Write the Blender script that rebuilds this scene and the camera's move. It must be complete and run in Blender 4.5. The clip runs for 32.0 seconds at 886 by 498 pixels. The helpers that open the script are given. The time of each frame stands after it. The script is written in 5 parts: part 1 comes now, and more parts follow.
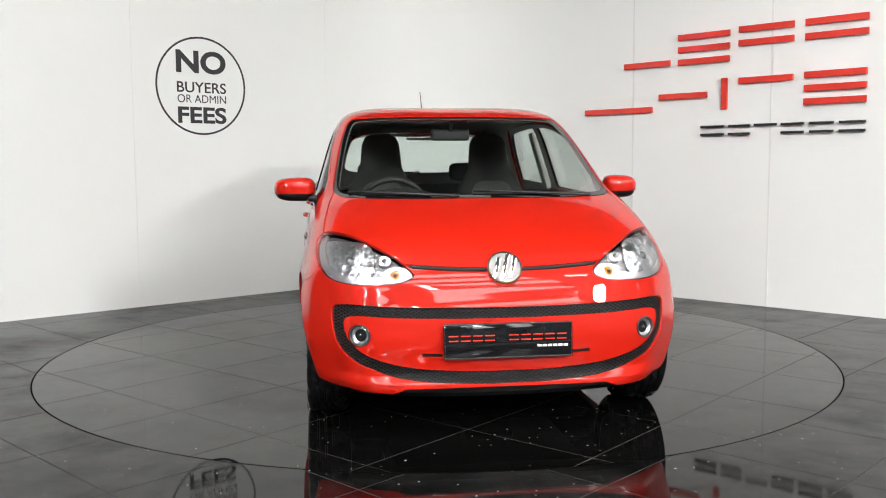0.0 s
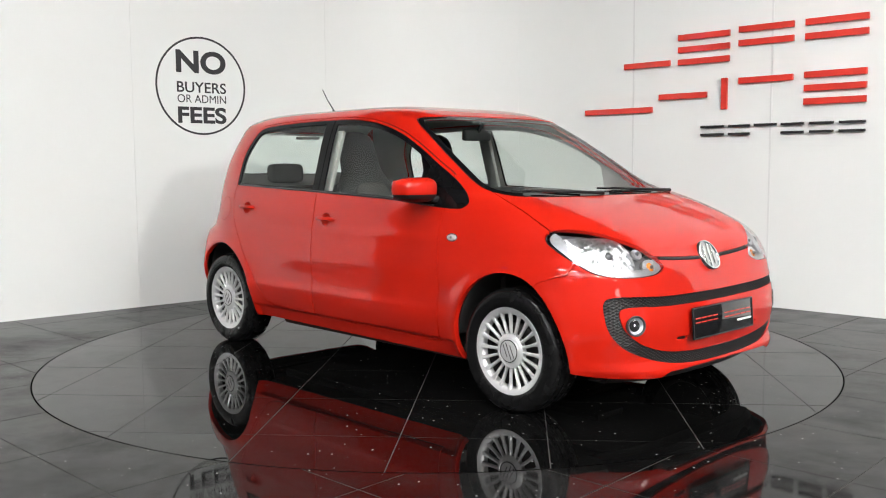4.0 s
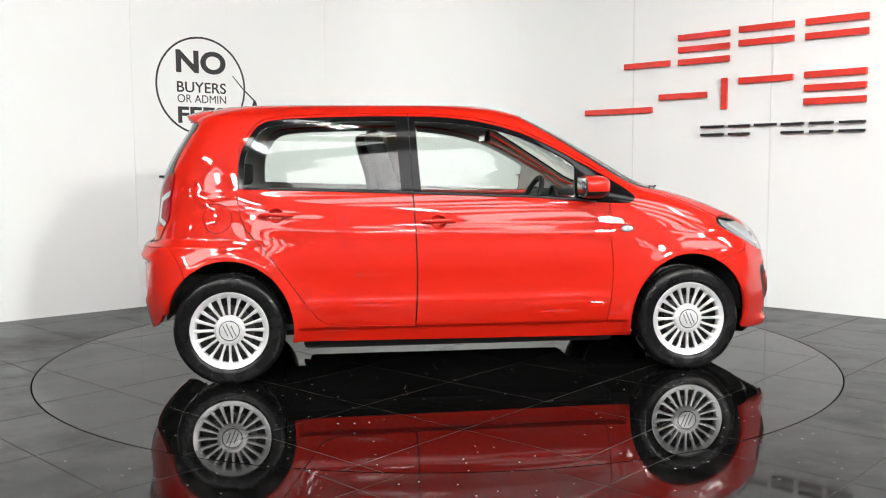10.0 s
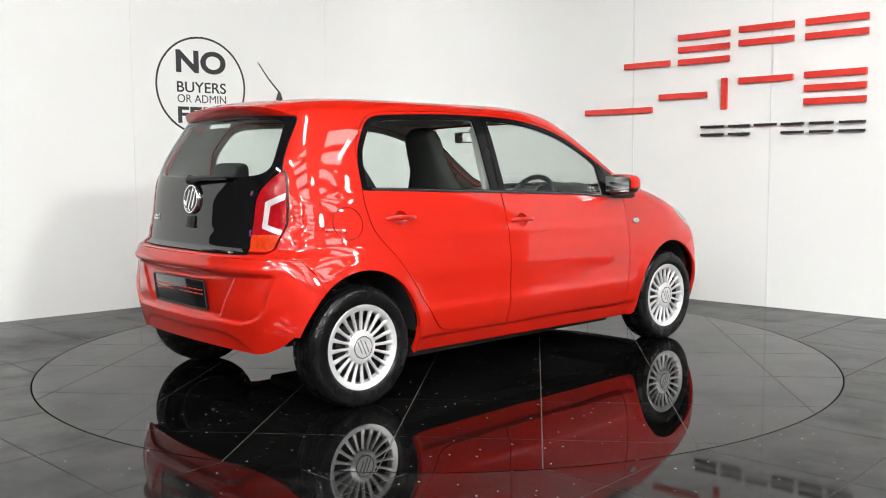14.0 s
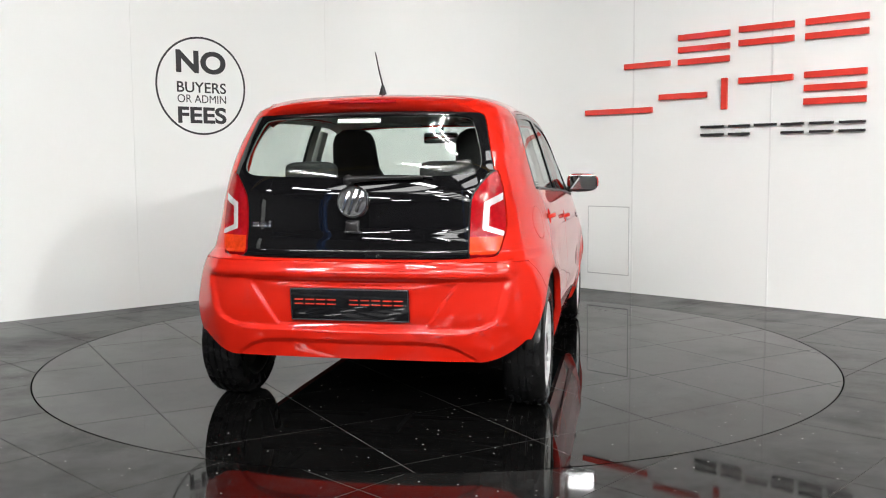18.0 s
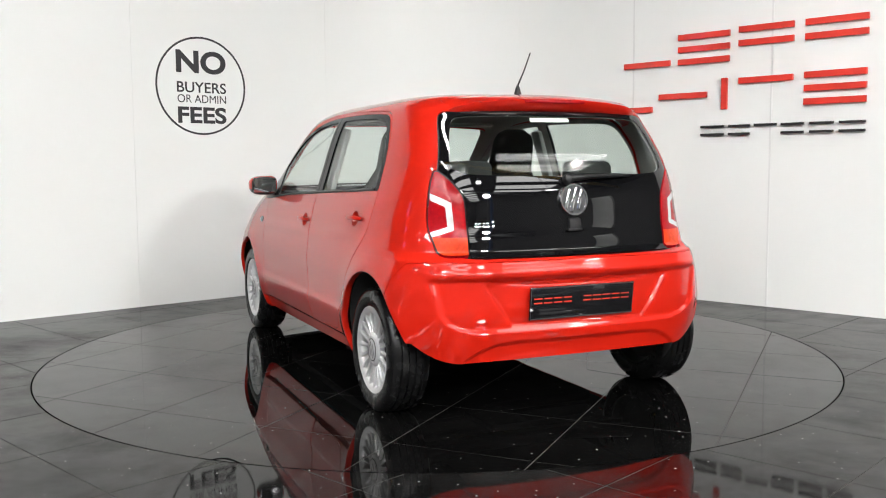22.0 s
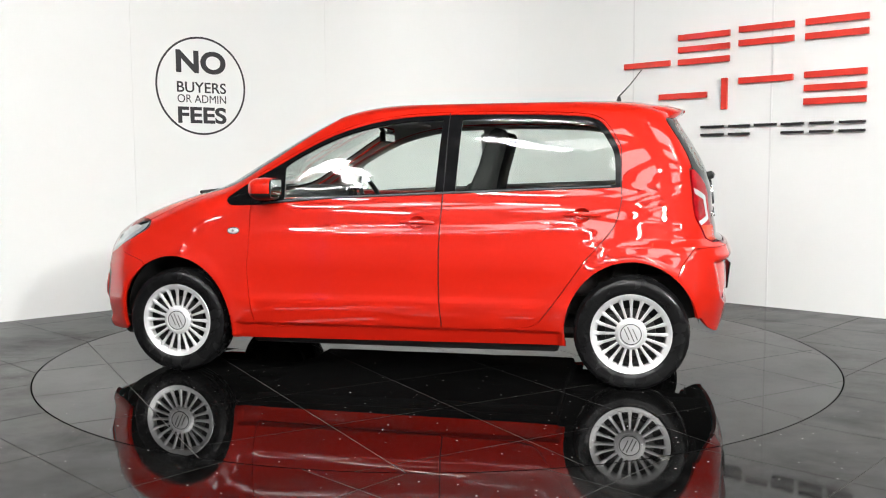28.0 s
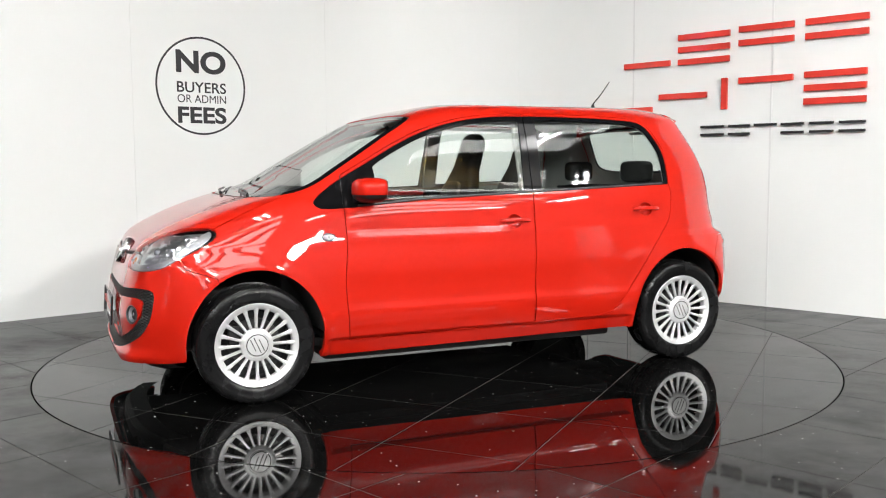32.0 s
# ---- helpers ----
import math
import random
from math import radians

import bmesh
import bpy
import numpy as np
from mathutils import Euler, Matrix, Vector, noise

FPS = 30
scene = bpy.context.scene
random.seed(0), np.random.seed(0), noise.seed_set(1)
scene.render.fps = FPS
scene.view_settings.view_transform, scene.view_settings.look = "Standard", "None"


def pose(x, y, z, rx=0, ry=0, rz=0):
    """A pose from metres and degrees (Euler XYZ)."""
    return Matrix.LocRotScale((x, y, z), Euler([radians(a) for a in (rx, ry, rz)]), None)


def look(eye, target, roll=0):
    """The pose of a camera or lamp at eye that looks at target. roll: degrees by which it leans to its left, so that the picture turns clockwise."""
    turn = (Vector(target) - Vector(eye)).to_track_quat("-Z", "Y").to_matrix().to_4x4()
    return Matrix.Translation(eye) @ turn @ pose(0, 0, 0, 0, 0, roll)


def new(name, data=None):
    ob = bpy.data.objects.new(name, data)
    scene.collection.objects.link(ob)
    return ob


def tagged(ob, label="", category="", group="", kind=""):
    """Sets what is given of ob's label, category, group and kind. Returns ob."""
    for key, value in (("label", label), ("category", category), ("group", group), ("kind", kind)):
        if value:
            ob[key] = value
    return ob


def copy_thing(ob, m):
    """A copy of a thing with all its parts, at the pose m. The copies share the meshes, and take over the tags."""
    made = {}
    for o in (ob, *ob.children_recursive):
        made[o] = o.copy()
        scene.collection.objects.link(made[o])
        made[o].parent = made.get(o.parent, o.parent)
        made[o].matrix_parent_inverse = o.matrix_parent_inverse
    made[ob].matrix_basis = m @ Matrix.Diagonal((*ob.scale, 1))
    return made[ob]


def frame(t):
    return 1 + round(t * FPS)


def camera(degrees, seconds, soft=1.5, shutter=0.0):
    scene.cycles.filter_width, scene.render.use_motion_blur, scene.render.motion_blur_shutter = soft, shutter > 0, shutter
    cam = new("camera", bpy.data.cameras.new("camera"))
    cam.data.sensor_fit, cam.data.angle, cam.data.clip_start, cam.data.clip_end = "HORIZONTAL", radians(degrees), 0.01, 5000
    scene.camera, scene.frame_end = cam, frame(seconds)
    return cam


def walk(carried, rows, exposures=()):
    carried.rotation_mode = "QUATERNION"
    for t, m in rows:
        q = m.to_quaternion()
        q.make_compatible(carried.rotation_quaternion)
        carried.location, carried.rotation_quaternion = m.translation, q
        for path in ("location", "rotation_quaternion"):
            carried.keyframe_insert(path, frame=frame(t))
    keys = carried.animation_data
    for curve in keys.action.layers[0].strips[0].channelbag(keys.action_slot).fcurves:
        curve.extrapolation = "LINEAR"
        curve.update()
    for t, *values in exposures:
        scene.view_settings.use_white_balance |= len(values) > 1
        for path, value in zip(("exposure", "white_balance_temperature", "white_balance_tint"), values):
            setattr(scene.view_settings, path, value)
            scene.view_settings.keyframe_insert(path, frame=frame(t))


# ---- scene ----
import itertools

# camera on a fixed stand in front of the turntable
cam = camera(51.73, 32.0, soft=1.1)
EYE = Vector((0.0, -5.447, 1.098))
PITCH, YAW = radians(5.155), radians(0.341)
AIM = EYE + Vector((math.sin(YAW) * math.cos(PITCH), math.cos(YAW) * math.cos(PITCH), -math.sin(PITCH)))
VIEW = look(EYE, AIM, -0.38)
walk(cam, [(0.0, VIEW), (32.0, VIEW)], exposures=[(0.0, -0.24), (1.0, -0.26), (3.0, -0.28), (6.0, -0.10), (9.0, -0.07), (13.0, -0.10), (17.0, -0.18), (19.0, -0.19), (21.0, -0.18), (23.0, -0.17), (25.0, -0.08), (30.0, -0.06), (32.0, -0.12)])

# the hall is closed; a faint grey world stands behind it
world = bpy.data.worlds.new("hall_air")
scene.world = world
world.use_nodes = True
world.node_tree.nodes["Background"].inputs[0].default_value = (0.8, 0.9, 1.0, 1)
world.node_tree.nodes["Background"].inputs[1].default_value = 0.05

ROOF_LIGHT = 10.5     # daylight through the roof panels
TUBE_LIGHT = 160.0    # strip lamps
FLOOD_LIGHT = 520.0   # round floodlight beyond the right of the turntable
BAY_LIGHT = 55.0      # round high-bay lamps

# ---- materials ----
def node_mat(name):
    m = bpy.data.materials.new(name)
    m.use_nodes = True
    return m, m.node_tree.nodes, m.node_tree.links, m.node_tree.nodes["Principled BSDF"]


def mat(name, colour, rough=0.5, metal=0.0, var=0.0, scale=20.0, bump=0.0, bscale=200.0, rvar=0.0, coat=0.0, coat_rough=0.03,
        spec=0.5, per_object=0.0, mix2=None, amount2=0.0):
    """A surface with grain at two scales: colour and roughness drift, fine relief, and a difference from piece to piece."""
    m, N, L, b = node_mat(name)
    b.inputs["Metallic"].default_value = metal
    b.inputs["Roughness"].default_value = rough
    b.inputs["Specular IOR Level"].default_value = spec
    b.inputs["Coat Weight"].default_value = coat
    b.inputs["Coat Roughness"].default_value = coat_rough
    b.inputs["Base Color"].default_value = (*colour, 1)
    tc = N.new("ShaderNodeTexCoord")
    if var or rvar or per_object:
        n1 = N.new("ShaderNodeTexNoise")
        n1.inputs["Scale"].default_value = scale
        n1.inputs["Detail"].default_value = 6
        n2 = N.new("ShaderNodeTexNoise")
        n2.inputs["Scale"].default_value = scale * 0.13
        n2.inputs["Detail"].default_value = 3
        L.new(tc.outputs["Object"], n1.inputs["Vector"])
        L.new(tc.outputs["Object"], n2.inputs["Vector"])
        add = N.new("ShaderNodeMath")
        add.operation = "ADD"
        L.new(n1.outputs["Fac"], add.inputs[0])
        L.new(n2.outputs["Fac"], add.inputs[1])
        v = N.new("ShaderNodeMapRange")
        v.inputs[1].default_value, v.inputs[2].default_value = 0.6, 1.4
        v.inputs[3].default_value, v.inputs[4].default_value = 1 - var, 1 + var
        L.new(add.outputs[0], v.inputs[0])
        last = v.outputs[0]
        if per_object:
            oi = N.new("ShaderNodeObjectInfo")
            po = N.new("ShaderNodeMapRange")
            po.inputs[3].default_value, po.inputs[4].default_value = 1 - per_object, 1 + per_object
            L.new(oi.outputs["Random"], po.inputs[0])
            mul = N.new("ShaderNodeMath")
            mul.operation = "MULTIPLY"
            L.new(last, mul.inputs[0])
            L.new(po.outputs[0], mul.inputs[1])
            last = mul.outputs[0]
        sc = N.new("ShaderNodeVectorMath")
        sc.operation = "SCALE"
        sc.inputs[0].default_value = colour
        L.new(last, sc.inputs["Scale"])
        L.new(sc.outputs[0], b.inputs["Base Color"])
        if rvar:
            r = N.new("ShaderNodeMapRange")
            r.inputs[1].default_value, r.inputs[2].default_value = 0.6, 1.4
            r.inputs[3].default_value, r.inputs[4].default_value = max(0.0, rough - rvar), rough + rvar
            L.new(add.outputs[0], r.inputs[0])
            L.new(r.outputs[0], b.inputs["Roughness"])
    if bump:
        nb = N.new("ShaderNodeTexNoise")
        nb.inputs["Scale"].default_value = bscale
        nb.inputs["Detail"].default_value = 3
        L.new(tc.outputs["Object"], nb.inputs["Vector"])
        bp = N.new("ShaderNodeBump")
        bp.inputs["Strength"].default_value = bump
        bp.inputs["Distance"].default_value = 0.002
        L.new(nb.outputs["Fac"], bp.inputs["Height"])
        L.new(bp.outputs["Normal"], b.inputs["Normal"])
    return m


def glow(name, colour, strength):
    m, N, L, b = node_mat(name)
    b.inputs["Base Color"].default_value = (*colour, 1)
    b.inputs["Emission Color"].default_value = (*colour, 1)
    b.inputs["Emission Strength"].default_value = strength
    return m


def pane_mat(name, tint, ior=1.5, dirt=0.0):
    """Thin glass: what passes is tinted, what is mirrored follows Fresnel."""
    m, N, L, b = node_mat(name)
    N.remove(b)
    out = N["Material Output"]
    tr, gl, mx, fr = (N.new("ShaderNodeBsdfTransparent"), N.new("ShaderNodeBsdfGlossy"), N.new("ShaderNodeMixShader"), N.new("ShaderNodeLayerWeight"))
    tr.inputs[0].default_value = (*tint, 1)
    gl.inputs["Roughness"].default_value = 0.0
    base = ((ior - 1) / (ior + 1)) ** 2
    power, share = N.new("ShaderNodeMath"), N.new("ShaderNodeMapRange")
    power.operation = "POWER"
    power.inputs[1].default_value = 5.0
    share.inputs[3].default_value, share.inputs[4].default_value = base, 1.0
    L.new(fr.outputs["Facing"], power.inputs[0])
    L.new(power.outputs[0], share.inputs[0])
    L.new(share.outputs[0], mx.inputs[0])
    L.new(tr.outputs[0], mx.inputs[1])
    L.new(gl.outputs[0], mx.inputs[2])
    L.new(mx.outputs[0], out.inputs[0])
    return m


RED = mat("red_paint", (0.455, 0.0105, 0.0036), 0.45, 0.0, 0.02, 3, coat=1.0, coat_rough=0.022, spec=0.08)
RED.node_tree.nodes["Principled BSDF"].inputs["Coat IOR"].default_value = 1.42
RED_IN = mat("red_paint_inner", (0.45, 0.012, 0.010), 0.4, 0.0, 0.05, 5)
BLACK_GLOSS = mat("black_gloss", (0.004, 0.004, 0.0045), 0.02, var=0.1, scale=5)
SURROUND_BLACK = mat("window_surround_black", (0.005, 0.005, 0.0055), 0.09, 0.0, 0.15, 12, rvar=0.03, spec=0.12)
BLACK_PLASTIC = mat("black_plastic", (0.008, 0.008, 0.0085), 0.38, spec=0.3, var=0.15, scale=30, bump=0.15, bscale=900)
GREY_PLASTIC = mat("dark_grey_plastic", (0.032, 0.033, 0.035), 0.42, var=0.12, scale=20, bump=0.1, bscale=900)
MESH_GREY = mat("grille_mesh_plastic", (0.016, 0.017, 0.017), 0.35, var=0.12, scale=20)
RUBBER = mat("tyre_rubber", (0.006, 0.006, 0.0062), 0.24, spec=0.2, var=0.25, scale=14, rvar=0.12, bump=0.2, bscale=300)
ALLOY = mat("silver_alloy", (0.63, 0.63, 0.63), 0.33, 0.45, 0.05, 30, rvar=0.05, coat=0.3)
DARK_METAL = mat("brake_metal_and_rim_shade", (0.035, 0.035, 0.035), 0.5, 0.7, 0.3, 30)
DISC_METAL = mat("brake_disc_steel", (0.10, 0.097, 0.095), 0.35, 0.9, 0.15, 40)
CHROME = mat("chrome", (0.86, 0.87, 0.88), 0.07, 1.0, 0.04, 20)
SILVER = mat("bright_reflector", (0.42, 0.42, 0.43), 0.35, 0.8, 0.15, 70)
GLASS_SIDE = pane_mat("side_glass", (0.86, 0.91, 0.885))
GLASS_FRONT = pane_mat("windscreen_glass", (0.86, 0.91, 0.885))
GLASS_REAR = pane_mat("rear_glass", (0.82, 0.88, 0.85))
LENS_CLEAR = pane_mat("clear_lens", (0.95, 0.96, 0.97), 1.45)
LENS_RED = mat("red_lens", (0.27, 0.004, 0.007), 0.06, 0.0, 0.25, 60, spec=0.25, bump=0.15, bscale=250)
LENS_ORANGE = mat("orange_red_lens", (0.52, 0.035, 0.006), 0.10, 0.0, 0.35, 60, spec=0.25, bump=0.3, bscale=250)
BADGE_GREY = mat("badge_disc_grey", (0.42, 0.40, 0.40), 0.3, 0.6, 0.1, 60)
LENS_WHITE = mat("white_light_guide", (0.46, 0.43, 0.43), 0.2, 0.0, 0.1, 60, coat=1.0)
AMBER = mat("amber_bulb", (0.75, 0.22, 0.02), 0.2, 0.0, 0.1, 60, coat=0.6)
CLOTH = mat("seat_cloth_dark", (0.028, 0.027, 0.027), 0.9, 0.0, 0.25, 60, bump=0.5, bscale=900)
CLOTH_GREY = mat("seat_cloth_grey", (0.075, 0.07, 0.066), 0.9, 0.0, 0.25, 60, bump=0.5, bscale=900)
HEADLINER = mat("headliner_grey", (0.46, 0.45, 0.43), 0.95, 0.0, 0.05, 40, bump=0.3, bscale=700)
TRIM_GREY = mat("pillar_trim_grey", (0.42, 0.41, 0.39), 0.6, 0.0, 0.05, 40)
DASH = mat("dashboard_plastic", (0.02, 0.02, 0.021), 0.55, 0.0, 0.15, 30, bump=0.3, bscale=600)
MIRROR = mat("mirror_glass", (0.9, 0.91, 0.92), 0.01, 1.0)
PLATE_BLACK = mat("plate_black", (0.008, 0.008, 0.009), 0.05, 0.0, 0.25, 12, coat=0.4)
PLATE_RED = mat("plate_red", (0.6, 0.03, 0.015), 0.3, 0.0, 0.05, 12)
PLATE_WHITE = mat("plate_white", (0.75, 0.75, 0.75), 0.35, 0.0, 0.05, 12)
SIGN_RED = mat("sign_red", (0.62, 0.035, 0.02), 0.35, 0.0, 0.06, 8, coat=0.2)
SIGN_BLACK = mat("sign_black", (0.012, 0.012, 0.013), 0.4, 0.0, 0.1, 8)
VINYL = mat("vinyl_charcoal", (0.018, 0.018, 0.02), 0.35, 0.0, 0.08, 8)
STICKER = mat("white_sticker", (0.8, 0.8, 0.78), 0.5, 0.0, 0.06, 30)
UNDER = mat("underbody_black", (0.012, 0.012, 0.012), 0.8, 0.0, 0.3, 10)
WALL_WHITE = mat("white_laminate", (0.75, 0.765, 0.75), 0.40, 0.0, 0.012, 1.2, spec=0.3, rvar=0.03)
SEAM = mat("seam_strip_white", (0.66, 0.67, 0.66), 0.3, 0.0, 0.03, 6)
HALL_WALL = mat("hall_wall_grey", (0.13, 0.13, 0.128), 0.7, 0.0, 0.08, 2)
ROOF_DARK = mat("roof_sheet_grey", (0.10, 0.10, 0.10), 0.6, 0.0, 0.1, 2)
STEEL_BLUE = mat("blue_steel", (0.03, 0.10, 0.30), 0.4, 0.0, 0.1, 6)
STEEL_YELLOW = mat("yellow_steel", (0.55, 0.34, 0.03), 0.45, 0.0, 0.1, 6)
STEEL_GREY = mat("grey_steel", (0.25, 0.26, 0.27), 0.5, 0.0, 0.1, 6)
SKYLIGHT = glow("roof_light_panel", (1.0, 1.0, 0.985), ROOF_LIGHT)
TUBE = glow("strip_diffuser", (1.0, 0.99, 0.985), TUBE_LIGHT)
FLOOD = glow("flood_lens", (1.0, 0.985, 0.96), FLOOD_LIGHT)
VIOLET = glow("violet_panel", (0.75, 0.35, 1.0), 4.0)
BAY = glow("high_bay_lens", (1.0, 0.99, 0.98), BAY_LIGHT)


def tile_mat(name, base, rough, dust, shine, rise, power, dull=0.0, patch=1.7):
    """Polished black granite tile: fine pale flecks, cloudy dust, smears that dull the polish."""
    m, N, L, b = node_mat(name)
    tc = N.new("ShaderNodeTexCoord")

    def noise_of(scale, detail=4, rough_=0.5):
        n = N.new("ShaderNodeTexNoise")
        n.inputs["Scale"].default_value, n.inputs["Detail"].default_value, n.inputs["Roughness"].default_value = scale, detail, rough_
        L.new(tc.outputs["Object"], n.inputs["Vector"])
        return n.outputs["Fac"]

    def ramp(src, a, c, lo, hi):
        r = N.new("ShaderNodeMapRange")
        r.inputs[1].default_value, r.inputs[2].default_value, r.inputs[3].default_value, r.inputs[4].default_value = a, c, lo, hi
        L.new(src, r.inputs[0])
        return r.outputs[0]

    def op(kind, a, c):
        o = N.new("ShaderNodeMath")
        o.operation = kind
        for i, s in enumerate((a, c)):
            if isinstance(s, float):
                o.inputs[i].default_value = s
            else:
                L.new(s, o.inputs[i])
        return o.outputs[0]

    cloud = ramp(noise_of(patch, 7, 0.66), 0.47, 0.75, 0.0, 1.0)
    smear = ramp(noise_of(7.0, 6, 0.6), 0.45, 0.75, 0.0, 1.0)
    vo = N.new("ShaderNodeTexVoronoi")
    vo.voronoi_dimensions = "2D"
    vo.inputs["Scale"].default_value = 15
    vo.inputs["Randomness"].default_value = 1.0
    L.new(tc.outputs["Object"], vo.inputs["Vector"])
    dist = ramp(vo.outputs["Distance"], 0.035, 0.065, 1.0, 0.0)
    sep = N.new("ShaderNodeSeparateColor")
    L.new(vo.outputs["Color"], sep.inputs[0])
    speck = op("MULTIPLY", dist, ramp(sep.outputs[0], 0.84, 0.86, 0.0, 1.0))
    oi = N.new("ShaderNodeObjectInfo")
    piece = ramp(oi.outputs["Random"], 0.0, 1.0, 0.75, 1.25)
    val = op("ADD", op("MULTIPLY", piece, base), op("MULTIPLY", op("ADD", op("MULTIPLY", cloud, 0.7), op("MULTIPLY", smear, 0.3)), dust))
    val = op("ADD", val, op("MULTIPLY", op("MULTIPLY", speck, sep.outputs[1]), 0.7))
    comb = N.new("ShaderNodeCombineColor")
    L.new(val, comb.inputs[0])
    L.new(val, comb.inputs[1])
    L.new(op("MULTIPLY", val, 0.98), comb.inputs[2])
    N.remove(b)
    body, gloss, mix, lw = N.new("ShaderNodeBsdfDiffuse"), N.new("ShaderNodeBsdfGlossy"), N.new("ShaderNodeMixShader"), N.new("ShaderNodeLayerWeight")
    L.new(comb.outputs[0], body.inputs["Color"])
    L.new(op("ADD", op("ADD", op("MULTIPLY", cloud, dust * 1.4), op("MULTIPLY", smear, dust * 0.8)), rough), gloss.inputs["Roughness"])
    polish = op("ADD", op("MULTIPLY", op("POWER", lw.outputs["Facing"], power), rise), shine)
    L.new(op("MULTIPLY", polish, op("SUBTRACT", 1.0, op("MULTIPLY", op("ADD", op("MULTIPLY", cloud, 0.8), op("MULTIPLY", smear, 0.2)), dull))), mix.inputs[0])
    L.new(body.outputs[0], mix.inputs[1])
    L.new(gloss.outputs[0], mix.inputs[2])
    L.new(mix.outputs[0], N["Material Output"].inputs[0])
    nb = noise_of(2.2, 2)
    bp = N.new("ShaderNodeBump")
    bp.inputs["Strength"].default_value, bp.inputs["Distance"].default_value = 0.05, 0.01
    L.new(nb, bp.inputs["Height"])
    L.new(bp.outputs["Normal"], gloss.inputs["Normal"])
    return m


TILE_TABLE = tile_mat("polished_tile_turntable", 0.0025, 0.006, 0.004, 0.030, 0.98, 5.0, 0.30, 1.1)
TILE_FLOOR = tile_mat("polished_tile_floor", 0.003, 0.038, 0.032, 0.045, 0.64, 4.5, 0.75, 0.9)
GROUT = mat("tile_grout", (0.042, 0.041, 0.039), 0.85, 0.0, 0.3, 40)
RING_DARK = mat("turntable_gap_shade", (0.002, 0.002, 0.002), 0.9, 0.0, 0.2, 10, spec=0.0)
HATCH_EDGE = mat("hatch_edge_grey", (0.42, 0.43, 0.43), 0.4, 0.0, 0.05, 10)
LAMP_GREY = mat("lamp_inner_grey", (0.17, 0.17, 0.172), 0.3, 0.5, 0.15, 40)
HALL_FLOOR = mat("hall_floor_dark", (0.010, 0.010, 0.010), 0.10, 0.0, 0.2, 3)


def facet_mat():
    """Finely fluted mirror of a lamp."""
    m, N, L, b = node_mat("faceted_reflector")
    b.inputs["Base Color"].default_value = (0.68, 0.68, 0.69, 1)
    b.inputs["Metallic"].default_value, b.inputs["Roughness"].default_value = 1.0, 0.28
    tc, vo, geo = N.new("ShaderNodeTexCoord"), N.new("ShaderNodeTexVoronoi"), N.new("ShaderNodeNewGeometry")
    vo.inputs["Scale"].default_value = 75
    L.new(tc.outputs["Object"], vo.inputs["Vector"])
    shift, add, unit = N.new("ShaderNodeVectorMath"), N.new("ShaderNodeVectorMath"), N.new("ShaderNodeVectorMath")
    shift.operation, add.operation, unit.operation = "MULTIPLY_ADD", "ADD", "NORMALIZE"
    shift.inputs[1].default_value, shift.inputs[2].default_value = (0.5, 0.5, 0.5), (-0.25, -0.25, -0.25)
    L.new(vo.outputs["Color"], shift.inputs[0])
    L.new(geo.outputs["Normal"], add.inputs[0])
    L.new(shift.outputs[0], add.inputs[1])
    L.new(add.outputs[0], unit.inputs[0])
    L.new(unit.outputs[0], b.inputs["Normal"])
    return m


FACET = facet_mat()
# ---- mesh tools ----
def part(name, bm, material, parent=None, label="", smooth=True, angle=40):
    me = bpy.data.meshes.new(name)
    if isinstance(bm, tuple):
        me.from_pydata([tuple(map(float, v)) for v in bm[0]], [], [tuple(map(int, f)) for f in bm[1]])
    else:
        bm.normal_update()
        bm.to_mesh(me)
        bm.free()
    me.materials.append(material)
    if smooth:
        me.shade_smooth()
        me.set_sharp_from_angle(angle=radians(angle))
    ob = new(name, me)
    if parent:
        ob.parent = parent
    if label:
        tagged(ob, label)
    return ob


def empty(name, m=None):
    ob = new(name)
    ob.empty_display_size = 0.2
    if m:
        ob.matrix_basis = m
    return ob


def box(bm, c, s, bevel=0.0, m=None, seg=2):
    """A box at centre c of size s with rounded edges, in bm."""
    r = bmesh.ops.create_cube(bm, size=1.0)
    vs = r["verts"]
    for v in vs:
        v.co = Vector((v.co.x * s[0] + c[0], v.co.y * s[1] + c[1], v.co.z * s[2] + c[2]))
    if bevel:
        es = list({e for v in vs for e in v.link_edges})
        r2 = bmesh.ops.bevel(bm, geom=es, offset=bevel, segments=seg, profile=0.5, affect="EDGES")
        vs = list({v for f in r2["faces"] for v in f.verts} | {v for v in vs if v.is_valid})
    if m:
        bmesh.ops.transform(bm, matrix=m, verts=vs)
    return vs


def boxes(*specs):
    bm = bmesh.new()
    for sp in specs:
        box(bm, *sp)
    return bm


def lathe(profile, n=48, axis="y"):
    """A ring of revolution about an axis; profile: (radius, offset along the axis)."""
    vs, fs = [], []
    k = len(profile)
    for i in range(n):
        a = 2 * math.pi * i / n
        for r, h in profile:
            c, s = r * math.cos(a), r * math.sin(a)
            vs.append({"y": (c, h, s), "z": (c, s, h), "x": (h, c, s)}[axis])
    for i in range(n):
        j = (i + 1) % n
        for q in range(k - 1):
            f = (i * k + q, i * k + q + 1, j * k + q + 1, j * k + q)
            fs.append(f)
    return vs, fs


